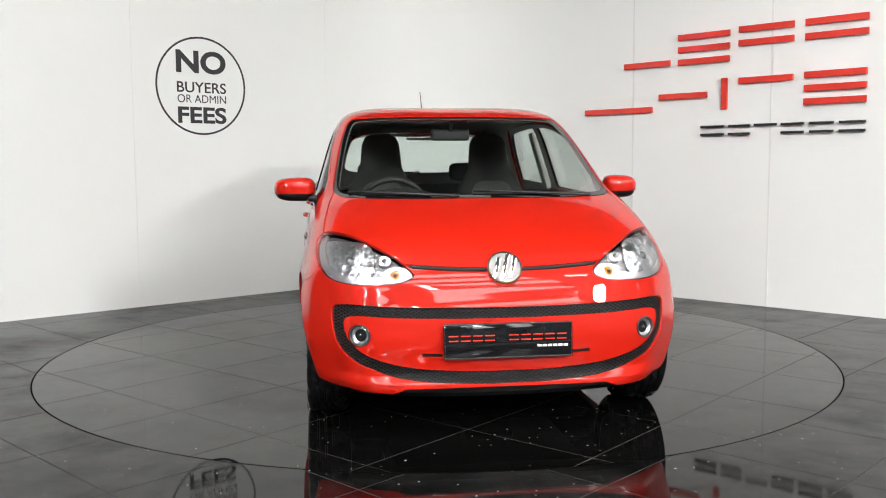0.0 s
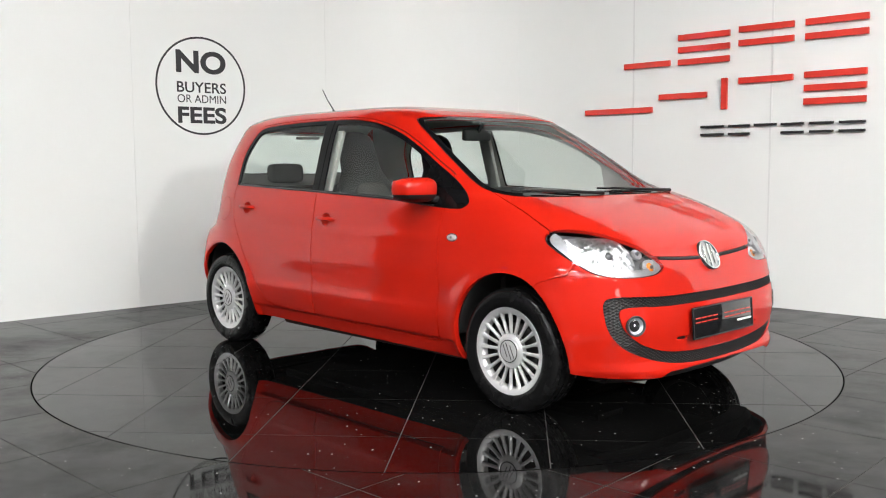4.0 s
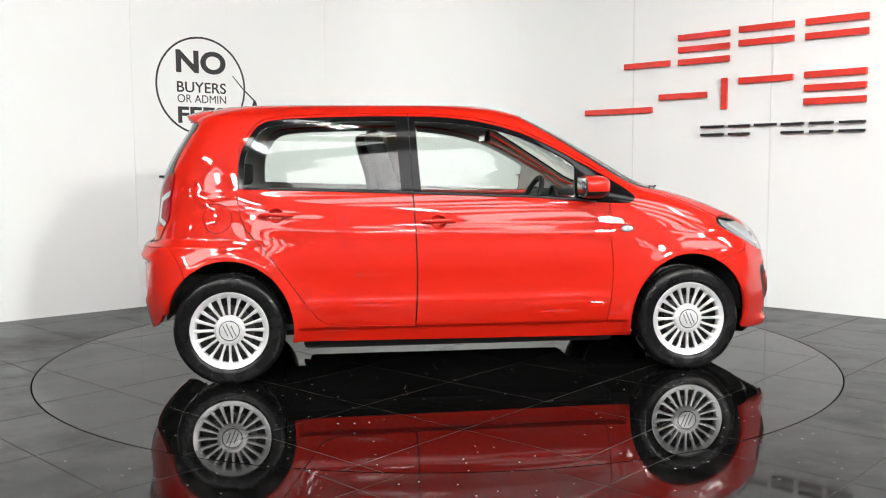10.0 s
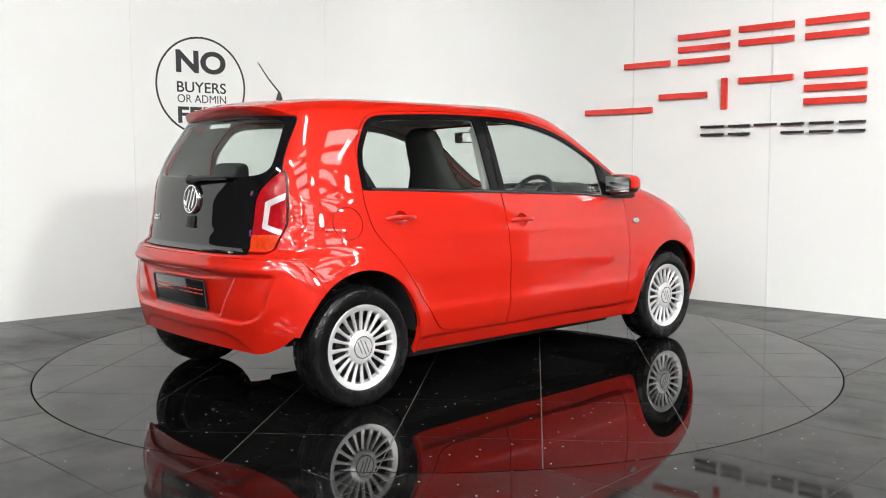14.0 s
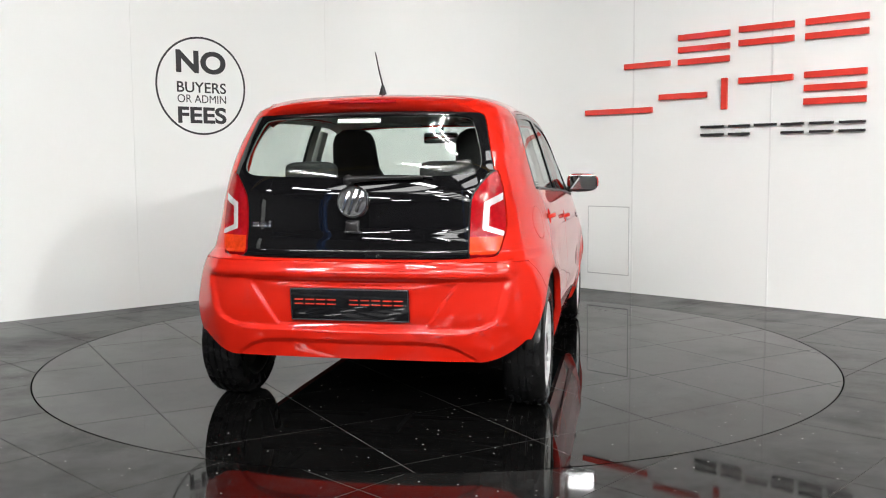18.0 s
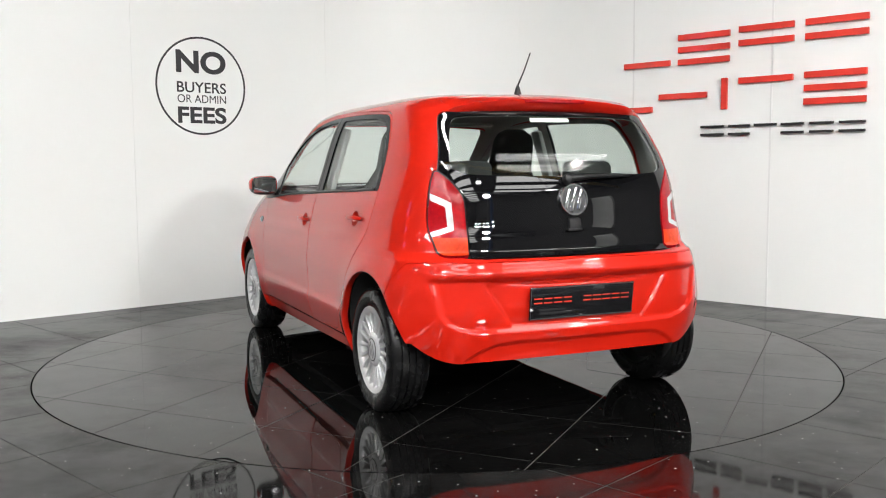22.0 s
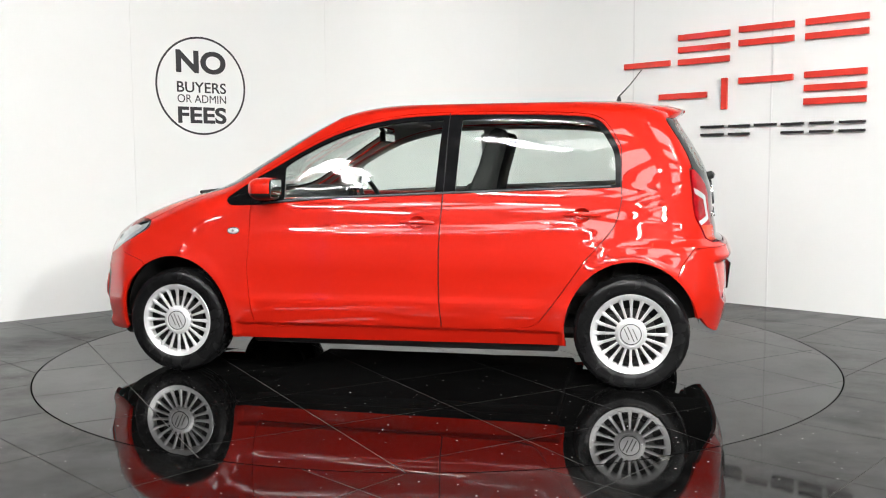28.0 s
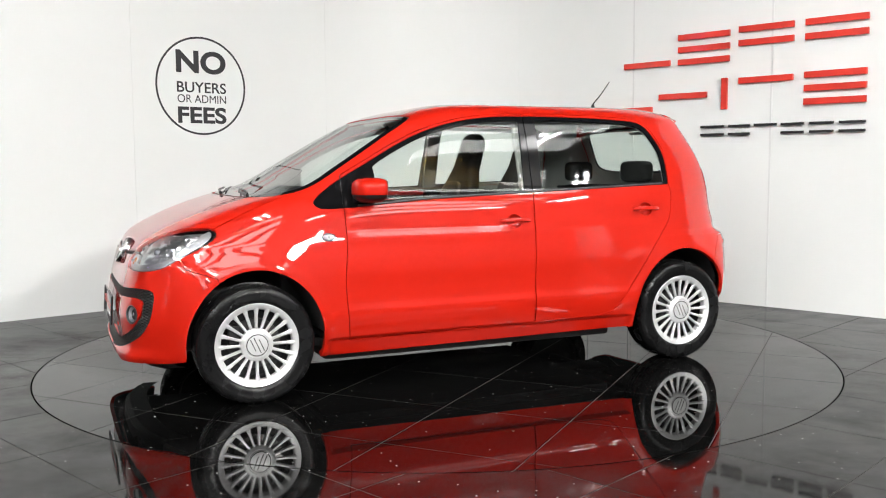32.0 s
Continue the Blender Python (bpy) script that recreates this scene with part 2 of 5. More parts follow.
def tube(points, r, n=10, closed=False):
    """A round bar along points; r: one radius or one for each point."""
    pts = [Vector(p) for p in points]
    rs = r if isinstance(r, (list, tuple)) else [r] * len(pts)
    vs, fs = [], []
    m = len(pts)
    up = Vector((0.13, 0.21, 0.97))
    for i, p in enumerate(pts):
        d = (pts[(i + 1) % m] - pts[i - 1]) if closed else (pts[min(i + 1, m - 1)] - pts[max(i - 1, 0)])
        d.normalize()
        u = d.cross(up).normalized()
        w = d.cross(u).normalized()
        for q in range(n):
            a = 2 * math.pi * q / n
            vs.append(p + rs[i] * (math.cos(a) * u + math.sin(a) * w))
    for i in range(m if closed else m - 1):
        j = (i + 1) % m
        for q in range(n):
            fs.append((i * n + q, j * n + q, j * n + (q + 1) % n, i * n + (q + 1) % n))
    if not closed:
        fs.append(tuple(range(n)))
        fs.append(tuple(reversed(range((m - 1) * n, m * n))))
    return vs, fs


def sheet(name, outline, z0, z1, material, parent=None, label=""):
    """A flat plate with the given outline in x and y, between heights z0 and z1."""
    n = len(outline)
    vs = [(x, y, z1) for x, y in outline] + [(x, y, z0) for x, y in outline]
    fs = [tuple(range(n)), tuple(reversed(range(n, 2 * n)))] + [(i, i + n, (i + 1) % n + n, (i + 1) % n) for i in range(n)]
    return part(name, (vs, fs), material, parent, label, smooth=False)


def stand_on(p, n, up=Vector((0, 0, 1))):
    """A pose at p whose z axis is the normal n and whose y axis points up along the surface."""
    x = up.cross(n).normalized()
    y = n.cross(x).normalized()
    return Matrix(((x.x, y.x, n.x, p.x), (x.y, y.y, n.y, p.y), (x.z, y.z, n.z, p.z), (0, 0, 0, 1)))


# ---- the corner of white panels behind the turntable ----
# each wall: a point and a direction away from the corner; the corner itself is rounded
CORNER = Vector((0.073, 3.884))
DIR_L = Vector((-0.7566, -0.6539))
DIR_R = Vector((0.7264, -0.6873))
WALL_H, WALL_T = 3.6, 0.10
TAN = 1.55                                  # where the rounding begins, from the corner


def wall_line(u):
    """A point on the panels' face and its normal to the room; u < 0 runs along the left wall, u > 0 along the right one."""
    half = math.acos(max(-1, min(1, DIR_L.dot(DIR_R)))) / 2
    rad = TAN * math.tan(half)
    if abs(u) >= TAN:
        d = DIR_L if u < 0 else DIR_R
        nrm = Vector((-d.y, d.x)) if u < 0 else Vector((d.y, -d.x))
        p = CORNER + d * abs(u)
    else:
        mid = (DIR_L + DIR_R).normalized()
        cen = CORNER + mid * (rad / math.sin(half))
        span = math.pi / 2 - half
        ang = -span * u / TAN
        v = Vector((-mid.x, -mid.y))
        v = Vector((v.x * math.cos(ang) - v.y * math.sin(ang), v.x * math.sin(ang) + v.y * math.cos(ang)))
        p, nrm = cen + v * rad, -v
    return p, nrm


def wall_piece(name, u0, u1, steps, z0=0.0, z1=WALL_H, proud=0.0, thick=WALL_T, material=None, parent=None, label=""):
    vs, fs = [], []
    for i in range(steps + 1):
        p, n = wall_line(u0 + (u1 - u0) * i / steps)
        for off in (proud, proud - thick):
            for z in (z0, z1):
                vs.append((p.x + n.x * off, p.y + n.y * off, z))
    for i in range(steps):
        a, b = i * 4, i * 4 + 4
        fs += [(a, b, b + 1, a + 1), (a + 2, a + 3, b + 3, b + 2), (a + 1, b + 1, b + 3, a + 3), (a, a + 2, b + 2, b)]
    fs += [(0, 1, 3, 2), (steps * 4, steps * 4 + 2, steps * 4 + 3, steps * 4 + 1)]
    return part(name, (vs, fs), material or WALL_WHITE, parent, label, smooth=True, angle=30)


def along(d, x, y):
    return (Vector((x, y)) - CORNER).dot(d)


# seams between the panels, from the corner outwards
SEAMS_R = [along(DIR_R, 0.723, 3.268), along(DIR_R, 1.668, 2.372), along(DIR_R, 2.54, 1.549)]
PANEL = 1.22
cuts_r = [TAN * 0.0] + [s for s in SEAMS_R if s > 0.3] + [SEAMS_R[-1] + PANEL, SEAMS_R[-1] + 2 * PANEL, SEAMS_R[-1] + 2.6 * PANEL]
seam_l = along(DIR_L, -2.376, 1.78)
cuts_l = [0.0, seam_l - PANEL * 1.5, seam_l, seam_l + PANEL, seam_l + 2 * PANEL, seam_l + 2.5 * PANEL]
wall_left = tagged(empty("wall_left"), "glossy white laminate panel wall beside the turntable", "wall", kind="structure")
wall_right = tagged(empty("wall_right"), "glossy white laminate panel wall behind the turntable", "wall", kind="structure")
for sign, cuts, owner in ((-1, cuts_l, wall_left), (1, cuts_r, wall_right)):
    for a, b in zip(cuts[:-1], cuts[1:]):
        g = 0.0006
        lo, hi = a + (g if a > 0 else 0), b - g
        steps = 24 if a < TAN else 3
        wall_piece("panel", sign * lo, sign * hi, steps, parent=owner)
    if sign > 0:
        for s in cuts[2:4]:
            wall_piece("seam_strip", s - 0.007, s + 0.007, 1, proud=0.003, thick=0.02, material=SEAM, parent=owner, label="narrow white joint strip")
    wall_piece("backing", sign * 0.0, sign * cuts[-1], 30, z1=WALL_H - 0.01, proud=-0.04, thick=0.05, material=SEAM, parent=owner)
# low access hatch in the right wall
hatch = tagged(empty("access_hatch"), "small white flush access hatch low in the panel wall", "hatch")
h0, h1 = along(DIR_R, 1.345, 2.68), along(DIR_R, 1.65, 2.39)
wall_piece("hatch_door", h0 + 0.006, h1 - 0.006, 4, 0.155, 0.734, 0.004, 0.02, WALL_WHITE, hatch)
for z0, z1, u0, u1 in ((0.145, 0.153, h0, h1), (0.736, 0.744, h0, h1), (0.153, 0.736, h0, h0 + 0.005), (0.153, 0.736, h1 - 0.005, h1)):
    wall_piece("hatch_frame", u0, u1, 4, z0, z1, 0.006, 0.02, HATCH_EDGE, hatch)


# ---- round notice on the left wall, lettered in dark vinyl ----
def wall_pose(u, z, proud=0.0):
    p, n = wall_line(u)
    side = Vector((-n.y, n.x, 0))           # to the viewer's right along the wall
    m = Matrix((( -n.y, 0, n.x, p.x + n.x * proud), (n.x, 0, n.y, p.y + n.y * proud), (0, 1, 0, z), (0, 0, 0, 1)))
    return m


def text_mesh(body, size, width, depth, bold=0.0):
    """The outline of a word as a mesh, centred, of the given height and width."""
    cu = bpy.data.curves.new("words", "FONT")
    cu.body, cu.extrude, cu.offset = body, depth, bold
    cu.align_x, cu.align_y = "CENTER", "CENTER"
    ob = new("words", cu)
    dg = bpy.context.evaluated_depsgraph_get()
    me = bpy.data.meshes.new_from_object(ob.evaluated_get(dg))
    bpy.data.objects.remove(ob)
    co = np.array([v.co[:] for v in me.vertices])
    lo, hi = co.min(0), co.max(0)
    for v in me.vertices:
        v.co = ((v.co.x - (lo[0] + hi[0]) / 2) / (hi[0] - lo[0]) * width, (v.co.y - (lo[1] + hi[1]) / 2) / (hi[1] - lo[1]) * size, v.co.z)
    return me


u_c = -along(DIR_L, -1.927, 2.157)
notice = tagged(empty("wall_notice", wall_pose(u_c, 1.768, 0.0005)), "round black vinyl notice on the white wall", "notice")
ring_v, ring_f = lathe([(0.398, 0.0), (0.398, 0.0012), (0.382, 0.0012), (0.382, 0.0)], 96, "z")
part("ring", (ring_v, ring_f), VINYL, notice)
for words, dy, hgt, wid, bold in (("NO", 0.193, 0.185, 0.44, 0.035), ("BUYERS", -0.012, 0.087, 0.435, 0.012), ("OR ADMIN", -0.105, 0.065, 0.43, 0.0), ("FEES", -0.237, 0.135, 0.43, 0.03)):
    me = text_mesh(words, hgt, wid, 0.0006, bold)
    me.materials.append(VINYL)
    ob = new("lettering", me)
    ob.parent = notice
    ob.location = (0, dy, 0.0008)

# ---- raised sign on the right wall: the trader's name is kept as plain bars ----
sign_u0 = along(DIR_R, 1.328, 2.695)


def sign_bars(name, specs, material, label):
    top = tagged(empty(name), label, "sign")
    for u0, u1, z0, z1 in specs:
        wall_piece("bar", sign_u0 + u0, sign_u0 + u1, 3, z0, z1, 0.030, 0.022, material, top)
    return top


ST = 0.046
upper = [(0.39, 0.82, 1.905, 1.905 + ST)]
upper += [(0.895, 1.335, z, z + ST) for z in (1.902, 2.000, 2.098)]
upper += [(u0, u1, z, z + ST) for u0, u1 in ((1.41, 1.84), (1.925, 2.37)) for z in (2.008, 2.112)]
middle = [(0.0, 0.66, 1.535, 1.535 + ST), (0.725, 1.15, 1.632, 1.632 + ST), (1.275, 1.322, 1.531, 1.775), (1.417, 1.84, 1.722, 1.722 + ST)]
middle += [(1.925, 2.368, z, z + ST) for z in (1.535, 1.633, 1.730)]
lower = [(u0, u1, z, z + 0.018) for u0, u1 in ((1.104, 1.299), (1.339, 1.512), (1.759, 1.929), (1.973, 2.145), (2.185, 2.367)) for z in (1.328, 1.390)]
lower += [(1.548, 1.722, 1.392, 1.410)]
sign_bars("wall_sign", upper, SIGN_RED, "raised red bars of the upper line of a wall sign")
sign_bars("wall_sign", middle, SIGN_RED, "raised red bars of the middle line of a wall sign")
sign_bars("wall_sign", lower, SIGN_BLACK, "raised black bars of the lower line of a wall sign")

# ---- the hall round about: seen in the mirrors of paint, glass and floor ----
HX0, HX1, HY0, HY1, HZ = -13.0, 13.0, -27.0, 9.0, 6.4
for nm, c, s in (("wall_south", ((HX0 + HX1) / 2, HY0 - 0.1, HZ / 2), (HX1 - HX0 + 0.4, 0.2, HZ)), ("wall_north", ((HX0 + HX1) / 2, HY1 + 0.1, HZ / 2), (HX1 - HX0 + 0.4, 0.2, HZ)),
                 ("wall_west", (HX0 - 0.1, (HY0 + HY1) / 2, HZ / 2), (0.2, HY1 - HY0, HZ)), ("wall_east", (HX1 + 0.1, (HY0 + HY1) / 2, HZ / 2), (0.2, HY1 - HY0, HZ))):
    tagged(part(nm, boxes((c, s)), HALL_WALL, smooth=False), "plain grey wall of the surrounding hall", "wall", kind="structure")
tagged(part("ceiling", boxes((((HX0 + HX1) / 2, (HY0 + HY1) / 2, HZ + 0.1), (HX1 - HX0 + 0.4, HY1 - HY0 + 0.4, 0.2))), ROOF_DARK, smooth=False), "grey sheet roof of the hall", "ceiling", kind="structure")


def roof_light(x, y, sx, sy):
    rl = tagged(empty("roof_light", pose(x, y, HZ - 0.03)), "translucent daylight panel in the hall roof", "roof light", group="roof lights")
    part("panel", boxes(((0, 0, 0), (sx, sy, 0.03))), SKYLIGHT, rl, smooth=False)
    for dx, dy, a, b in ((sx / 2 + 0.03, 0, 0.06, sy + 0.12), (-sx / 2 - 0.03, 0, 0.06, sy + 0.12), (0, sy / 2 + 0.03, sx, 0.06), (0, -sy / 2 - 0.03, sx, 0.06)):
        part("frame", boxes(((dx, dy, -0.01), (a, b, 0.06))), STEEL_GREY, rl, smooth=False)
    return rl


# the rows of panels run slantwise to the show corner
RL_TURN = 32.0
RL_FAR, RL_SIDE = Vector((math.sin(radians(RL_TURN)), -math.cos(radians(RL_TURN)))), Vector((math.cos(radians(RL_TURN)), math.sin(radians(RL_TURN))))
RL_PLACES = [Vector((0.0, -6.6)) + RL_FAR * (2.2 * i) + RL_SIDE * o for o in (-6.2, 0.0, 6.2) for i in range(10)]
RL_PLACES = [(p.x, p.y) for p in RL_PLACES if abs(p.x) < 11.0 and p.y > -25.3]
first_rl = roof_light(*RL_PLACES[0], 3.3, 1.35)
first_rl.matrix_basis = pose(*RL_PLACES[0], HZ - 0.03, 0, 0, RL_TURN)
for x, y in RL_PLACES[1:]:
    copy_thing(first_rl, pose(x, y, HZ - 0.03, 0, 0, RL_TURN))


def tube_lamp(x, y, z, rz):
    lamp = tagged(empty("strip_lamp", pose(x, y, z, 0, 0, rz)), "twin-tube fluorescent strip lamp under the hall roof", "lamp", group="strip lamps")
    part("housing", boxes(((0, 0, 0.06), (0.28, 1.55, 0.06), 0.01)), STEEL_GREY, lamp)
    for dx in (-0.085, 0.085):
        part("tube", boxes(((dx, 0, 0.012), (0.058, 1.48, 0.034), 0.008)), TUBE, lamp, "glowing white tube")
    for dy in (-0.6, 0.6):
        part("hanger", tube([(0, dy, 0.08), (0, dy, HZ - z)], 0.006, 6), STEEL_GREY, lamp)
    return lamp


first_lamp = tube_lamp(-6.0, -8.0, 5.0, RL_TURN)
# (-1.3, -5.4), (-4.2, -5.4), (-0.4, -3.2) are extra lamps added to brighten the white walls
LAMPS = [(x, y) for y in (-17.0, -13.5, -10.5, -8.0) for x in (-6.0, -2.0, 2.0)][:-3] + [(-2.0, -8.0), (-1.3, -5.4), (-4.2, -5.4), (-0.4, -3.2), (5.2, -3.2), (7.6, -4.8)]
for x, y in LAMPS:
    copy_thing(first_lamp, pose(x, y, 5.0, 0, 0, RL_TURN))


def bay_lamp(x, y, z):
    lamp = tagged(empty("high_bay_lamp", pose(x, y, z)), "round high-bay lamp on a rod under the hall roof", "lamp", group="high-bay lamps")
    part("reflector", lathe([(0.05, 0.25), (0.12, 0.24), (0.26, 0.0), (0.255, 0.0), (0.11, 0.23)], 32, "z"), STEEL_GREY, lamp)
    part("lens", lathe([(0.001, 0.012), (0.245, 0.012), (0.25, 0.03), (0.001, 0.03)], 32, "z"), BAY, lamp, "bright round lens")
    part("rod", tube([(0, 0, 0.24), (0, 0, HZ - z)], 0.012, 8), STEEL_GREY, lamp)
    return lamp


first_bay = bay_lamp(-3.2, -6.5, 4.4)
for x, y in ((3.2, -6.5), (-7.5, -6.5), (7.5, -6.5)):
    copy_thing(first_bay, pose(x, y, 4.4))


def flood_lamp(x, y, z, to):
    """A broad round floodlight on a stand, tilted to the turntable."""
    lamp = tagged(empty("flood_lamp", pose(x, y, 0)), "round white floodlight on a dark tripod stand", "lamp")
    way = (Vector(to) - Vector((x, y, z))).normalized()
    head = stand_on(Vector((0, 0, z)), way)
    part("lamp_head", lathe([(0.06, -0.28), (0.14, -0.26), (0.31, -0.02), (0.31, 0.0), (0.295, 0.0), (0.13, -0.25)], 40, "z"), STEEL_GREY, lamp).matrix_basis = head
    part("lens", lathe([(0.001, -0.012), (0.288, -0.012), (0.293, -0.02), (0.001, -0.03)], 40, "z"), FLOOD, lamp, "bright round front glass").matrix_basis = head
    part("pole", tube([(0, 0, 0.3), (0, 0, z - 0.1)], 0.018, 10), STEEL_GREY, lamp)
    for k in range(3):
        a = 2 * math.pi * k / 3
        part("leg", tube([(0.02 * math.cos(a), 0.02 * math.sin(a), 0.75), (0.5 * math.cos(a), 0.5 * math.sin(a), 0.012)], 0.012, 8), STEEL_GREY, lamp)
    return lamp
# unseen light, placed along the slant of the car's shadow; lamp and stand assumed
flood_lamp(4.3, -7.6, 3.25, (-2.0, 0.8, 0.9))
# unseen panels added as stand-ins for pale and violet patches mirrored in the doors
for x, y, rz in ((-6.4, -5.6, 48), (6.9, -4.6, -52)):
    screen_wall = tagged(empty("partition", pose(x, y, 0, 0, 0, rz)), "white stand-in panel added for pale reflections in the car doors", "partition", group="hall partitions")
    part("panel", boxes(((0, 0, 1.22), (1.5, 0.06, 2.36), 0.008)), WALL_WHITE, screen_wall)
    for dx in (-0.55, 0.55):
        part("foot", boxes(((dx, 0, 0.02), (0.06, 0.5, 0.04), 0.008)), STEEL_GREY, screen_wall)
lit_panel = tagged(empty("lit_panel", pose(HX0 + 0.06, -3.1, 4.2)), "glowing violet stand-in panel added for a reflection in the car door", "sign panel")
part("panel_face", boxes(((0.03, 0, 0), (0.02, 0.72, 0.95), 0.004)), VIOLET, lit_panel, "glowing violet face")
part("panel_frame", boxes(((0, 0, 0), (0.05, 0.80, 1.03), 0.01)), STEEL_GREY, lit_panel)
# steelwork
for x in (-8, 0.9, 8):
    tagged(part("column", boxes(((x, -12.2, HZ / 2), (0.05, 0.30, HZ)), ((x - 0.12, -12.2, HZ / 2), (0.03, 0.30, HZ)), ((x + 0.12, -12.2, HZ / 2), (0.03, 0.30, HZ))), STEEL_BLUE, smooth=False), "blue painted steel column of the hall", "column", group="hall columns")
for y in (-12.2, -6.0, 0.5):
    tagged(part("beam", boxes(((0, y, HZ - 0.45), (HX1 - HX0, 0.02, 0.36)), ((0, y, HZ - 0.28), (HX1 - HX0, 0.2, 0.025)), ((0, y, HZ - 0.62), (HX1 - HX0, 0.2, 0.025))), STEEL_YELLOW if y == -6.0 else STEEL_GREY, smooth=False), "painted steel roof beam", "beam", group="roof beams")

# ---- the car: one smooth skin of level outlines, cut along its joints into panels ----
# height: front reach, rear reach, half width, squareness of the front and of the rear, middle
SKIN = [
    (0.1, 1.730, -1.640, 0.690, 4.40, 4.50, 0.00),
    (0.17, 1.794, -1.660, 0.745, 5.20, 5.20, 0.00),
    (0.22, 1.802, -1.668, 0.768, 5.80, 7.40, 0.00),
    (0.28, 1.776, -1.678, 0.792, 6.10, 7.80, 0.00),
    (0.4, 1.784, -1.702, 0.816, 6.20, 8.00, 0.00),
    (0.5, 1.772, -1.716, 0.824, 6.20, 7.80, 0.00),
    (0.58, 1.752, -1.714, 0.825, 6.20, 7.60, 0.00),
    (0.65, 1.730, -1.712, 0.821, 6.40, 7.30, 0.00),
    (0.7, 1.704, -1.700, 0.815, 6.50, 7.10, 0.00),
    (0.714, 1.694, -1.676, 0.813, 6.50, 7.00, 0.00),
    (0.74, 1.676, -1.644, 0.809, 6.50, 6.90, 0.00),
    (0.78, 1.630, -1.640, 0.802, 6.40, 6.80, 0.00),
    (0.83, 1.540, -1.630, 0.793, 6.30, 6.70, 0.00),
    (0.9, 1.372, -1.622, 0.778, 6.20, 6.70, -0.04),
    (0.95, 1.216, -1.617, 0.762, 6.20, 6.80, -0.10),
    (0.98, 1.104, -1.612, 0.750, 6.40, 6.90, -0.15),
    (1.02, 1.000, -1.602, 0.737, 6.80, 7.00, -0.20),
    (1.11, 0.839, -1.570, 0.709, 7.40, 7.30, -0.28),
    (1.2, 0.683, -1.520, 0.681, 7.80, 7.50, -0.32),
    (1.295, 0.512, -1.460, 0.646, 8.20, 7.40, -0.36),
    (1.36, 0.384, -1.420, 0.612, 8.20, 7.20, -0.40),
    (1.397, 0.285, -1.376, 0.572, 7.20, 5.60, -0.42),
    (1.420, 0.195, -1.302, 0.520, 6.00, 5.00, -0.44),
    (1.438, 0.090, -1.172, 0.440, 5.00, 4.20, -0.46),
    (1.451, -0.018, -1.000, 0.335, 4.00, 3.60, -0.48),
    (1.458, -0.140, -0.830, 0.220, 3.20, 3.00, -0.49),
    (1.4615, -0.280, -0.675, 0.115, 2.60, 2.50, -0.49),
    (1.463, -0.470, -0.510, 0.015, 2.20, 2.20, -0.49),
]
WHEEL_X, WHEEL_Z = 1.206, 0.278
ARCHES = ((WHEEL_X, 0.350), (-WHEEL_X, 0.353))     # each axle's place and the height of its arches over the hub
ARCH_Z, ARCH_SLIM = 0.281, 1.09                     # the arches are a little narrower than high
BOW = 0.045          # how far the tail curves back in plan towards its corners


def smooth_table(rows):
    """Shape-keeping cubic through the rows, as a function of the first column."""
    a = np.array(rows, float)
    x, y = a[:, 0], a[:, 1:]
    h = np.diff(x)[:, None]
    d = np.diff(y, axis=0) / h
    s = np.zeros_like(y)
    s[0], s[-1] = d[0], d[-1]
    same = d[:-1] * d[1:] > 0
    w1, w2 = 2 * h[1:] + h[:-1], h[1:] + 2 * h[:-1]
    safe0, safe1 = np.where(same, d[:-1], 1), np.where(same, d[1:], 1)
    s[1:-1] = np.where(same, (w1 + w2) / (w1 / safe0 + w2 / safe1), 0)

    def f(q):
        q = np.clip(np.asarray(q, float), x[0], x[-1])
        i = np.clip(np.searchsorted(x, q) - 1, 0, len(x) - 2)
        t = ((q - x[i]) / h[i, 0])[..., None]
        return (y[i] * (1 + 2 * t) * (1 - t) ** 2 + s[i] * h[i] * t * (1 - t) ** 2 + y[i + 1] * t * t * (3 - 2 * t) + s[i + 1] * h[i] * t * t * (t - 1))
    return f


skin_at = smooth_table(SKIN)


def bell(v, c, w):
    return np.exp(-((v - c) / w) ** 2)


def ease(t):
    t = np.clip(t, 0, 1)
    return t * t * (3 - 2 * t)


def relief(x, z):
    """How far the flank stands out from the plain skin: arch lips, a crease low on the doors, a soft shoulder."""
    out = np.zeros_like(x)
    for cx, rad in ARCHES:
        r = np.hypot((x - cx) * ARCH_SLIM, z - ARCH_Z)
        fade = ease((1.63 - np.abs(x)) / 0.12) if cx < 0 else 1.0
        out += fade * (0.013 * bell(r, rad, 0.05) + 0.006 * bell(r, rad + 0.05, 0.09)) * (z > 0.2)
    out += (0.030 * bell(x, 1.50, 0.13) + 0.018 * bell(x, -1.48, 0.10)) / (1 + np.exp((z - 0.68) / 0.03))
    door = 1 / (1 + np.exp(-(x + 0.92) / 0.05)) / (1 + np.exp((x - 0.80) / 0.05))
    out += door * (0.010 / (1 + np.exp((z - 0.425) / 0.010)) * np.clip((z - 0.28) / 0.14, 0, 1) - 0.007 * bell(z, 0.50, 0.09))
    out -= 0.015 * ease((0.274 - z) / 0.010 + 0.5) * ease((0.86 - np.abs(x)) / 0.03 + 0.5)
    out += 0.004 * bell(z, 0.755 + 0.03 * (x < 0) * np.minimum(1, -x), 0.03) * door
    return out


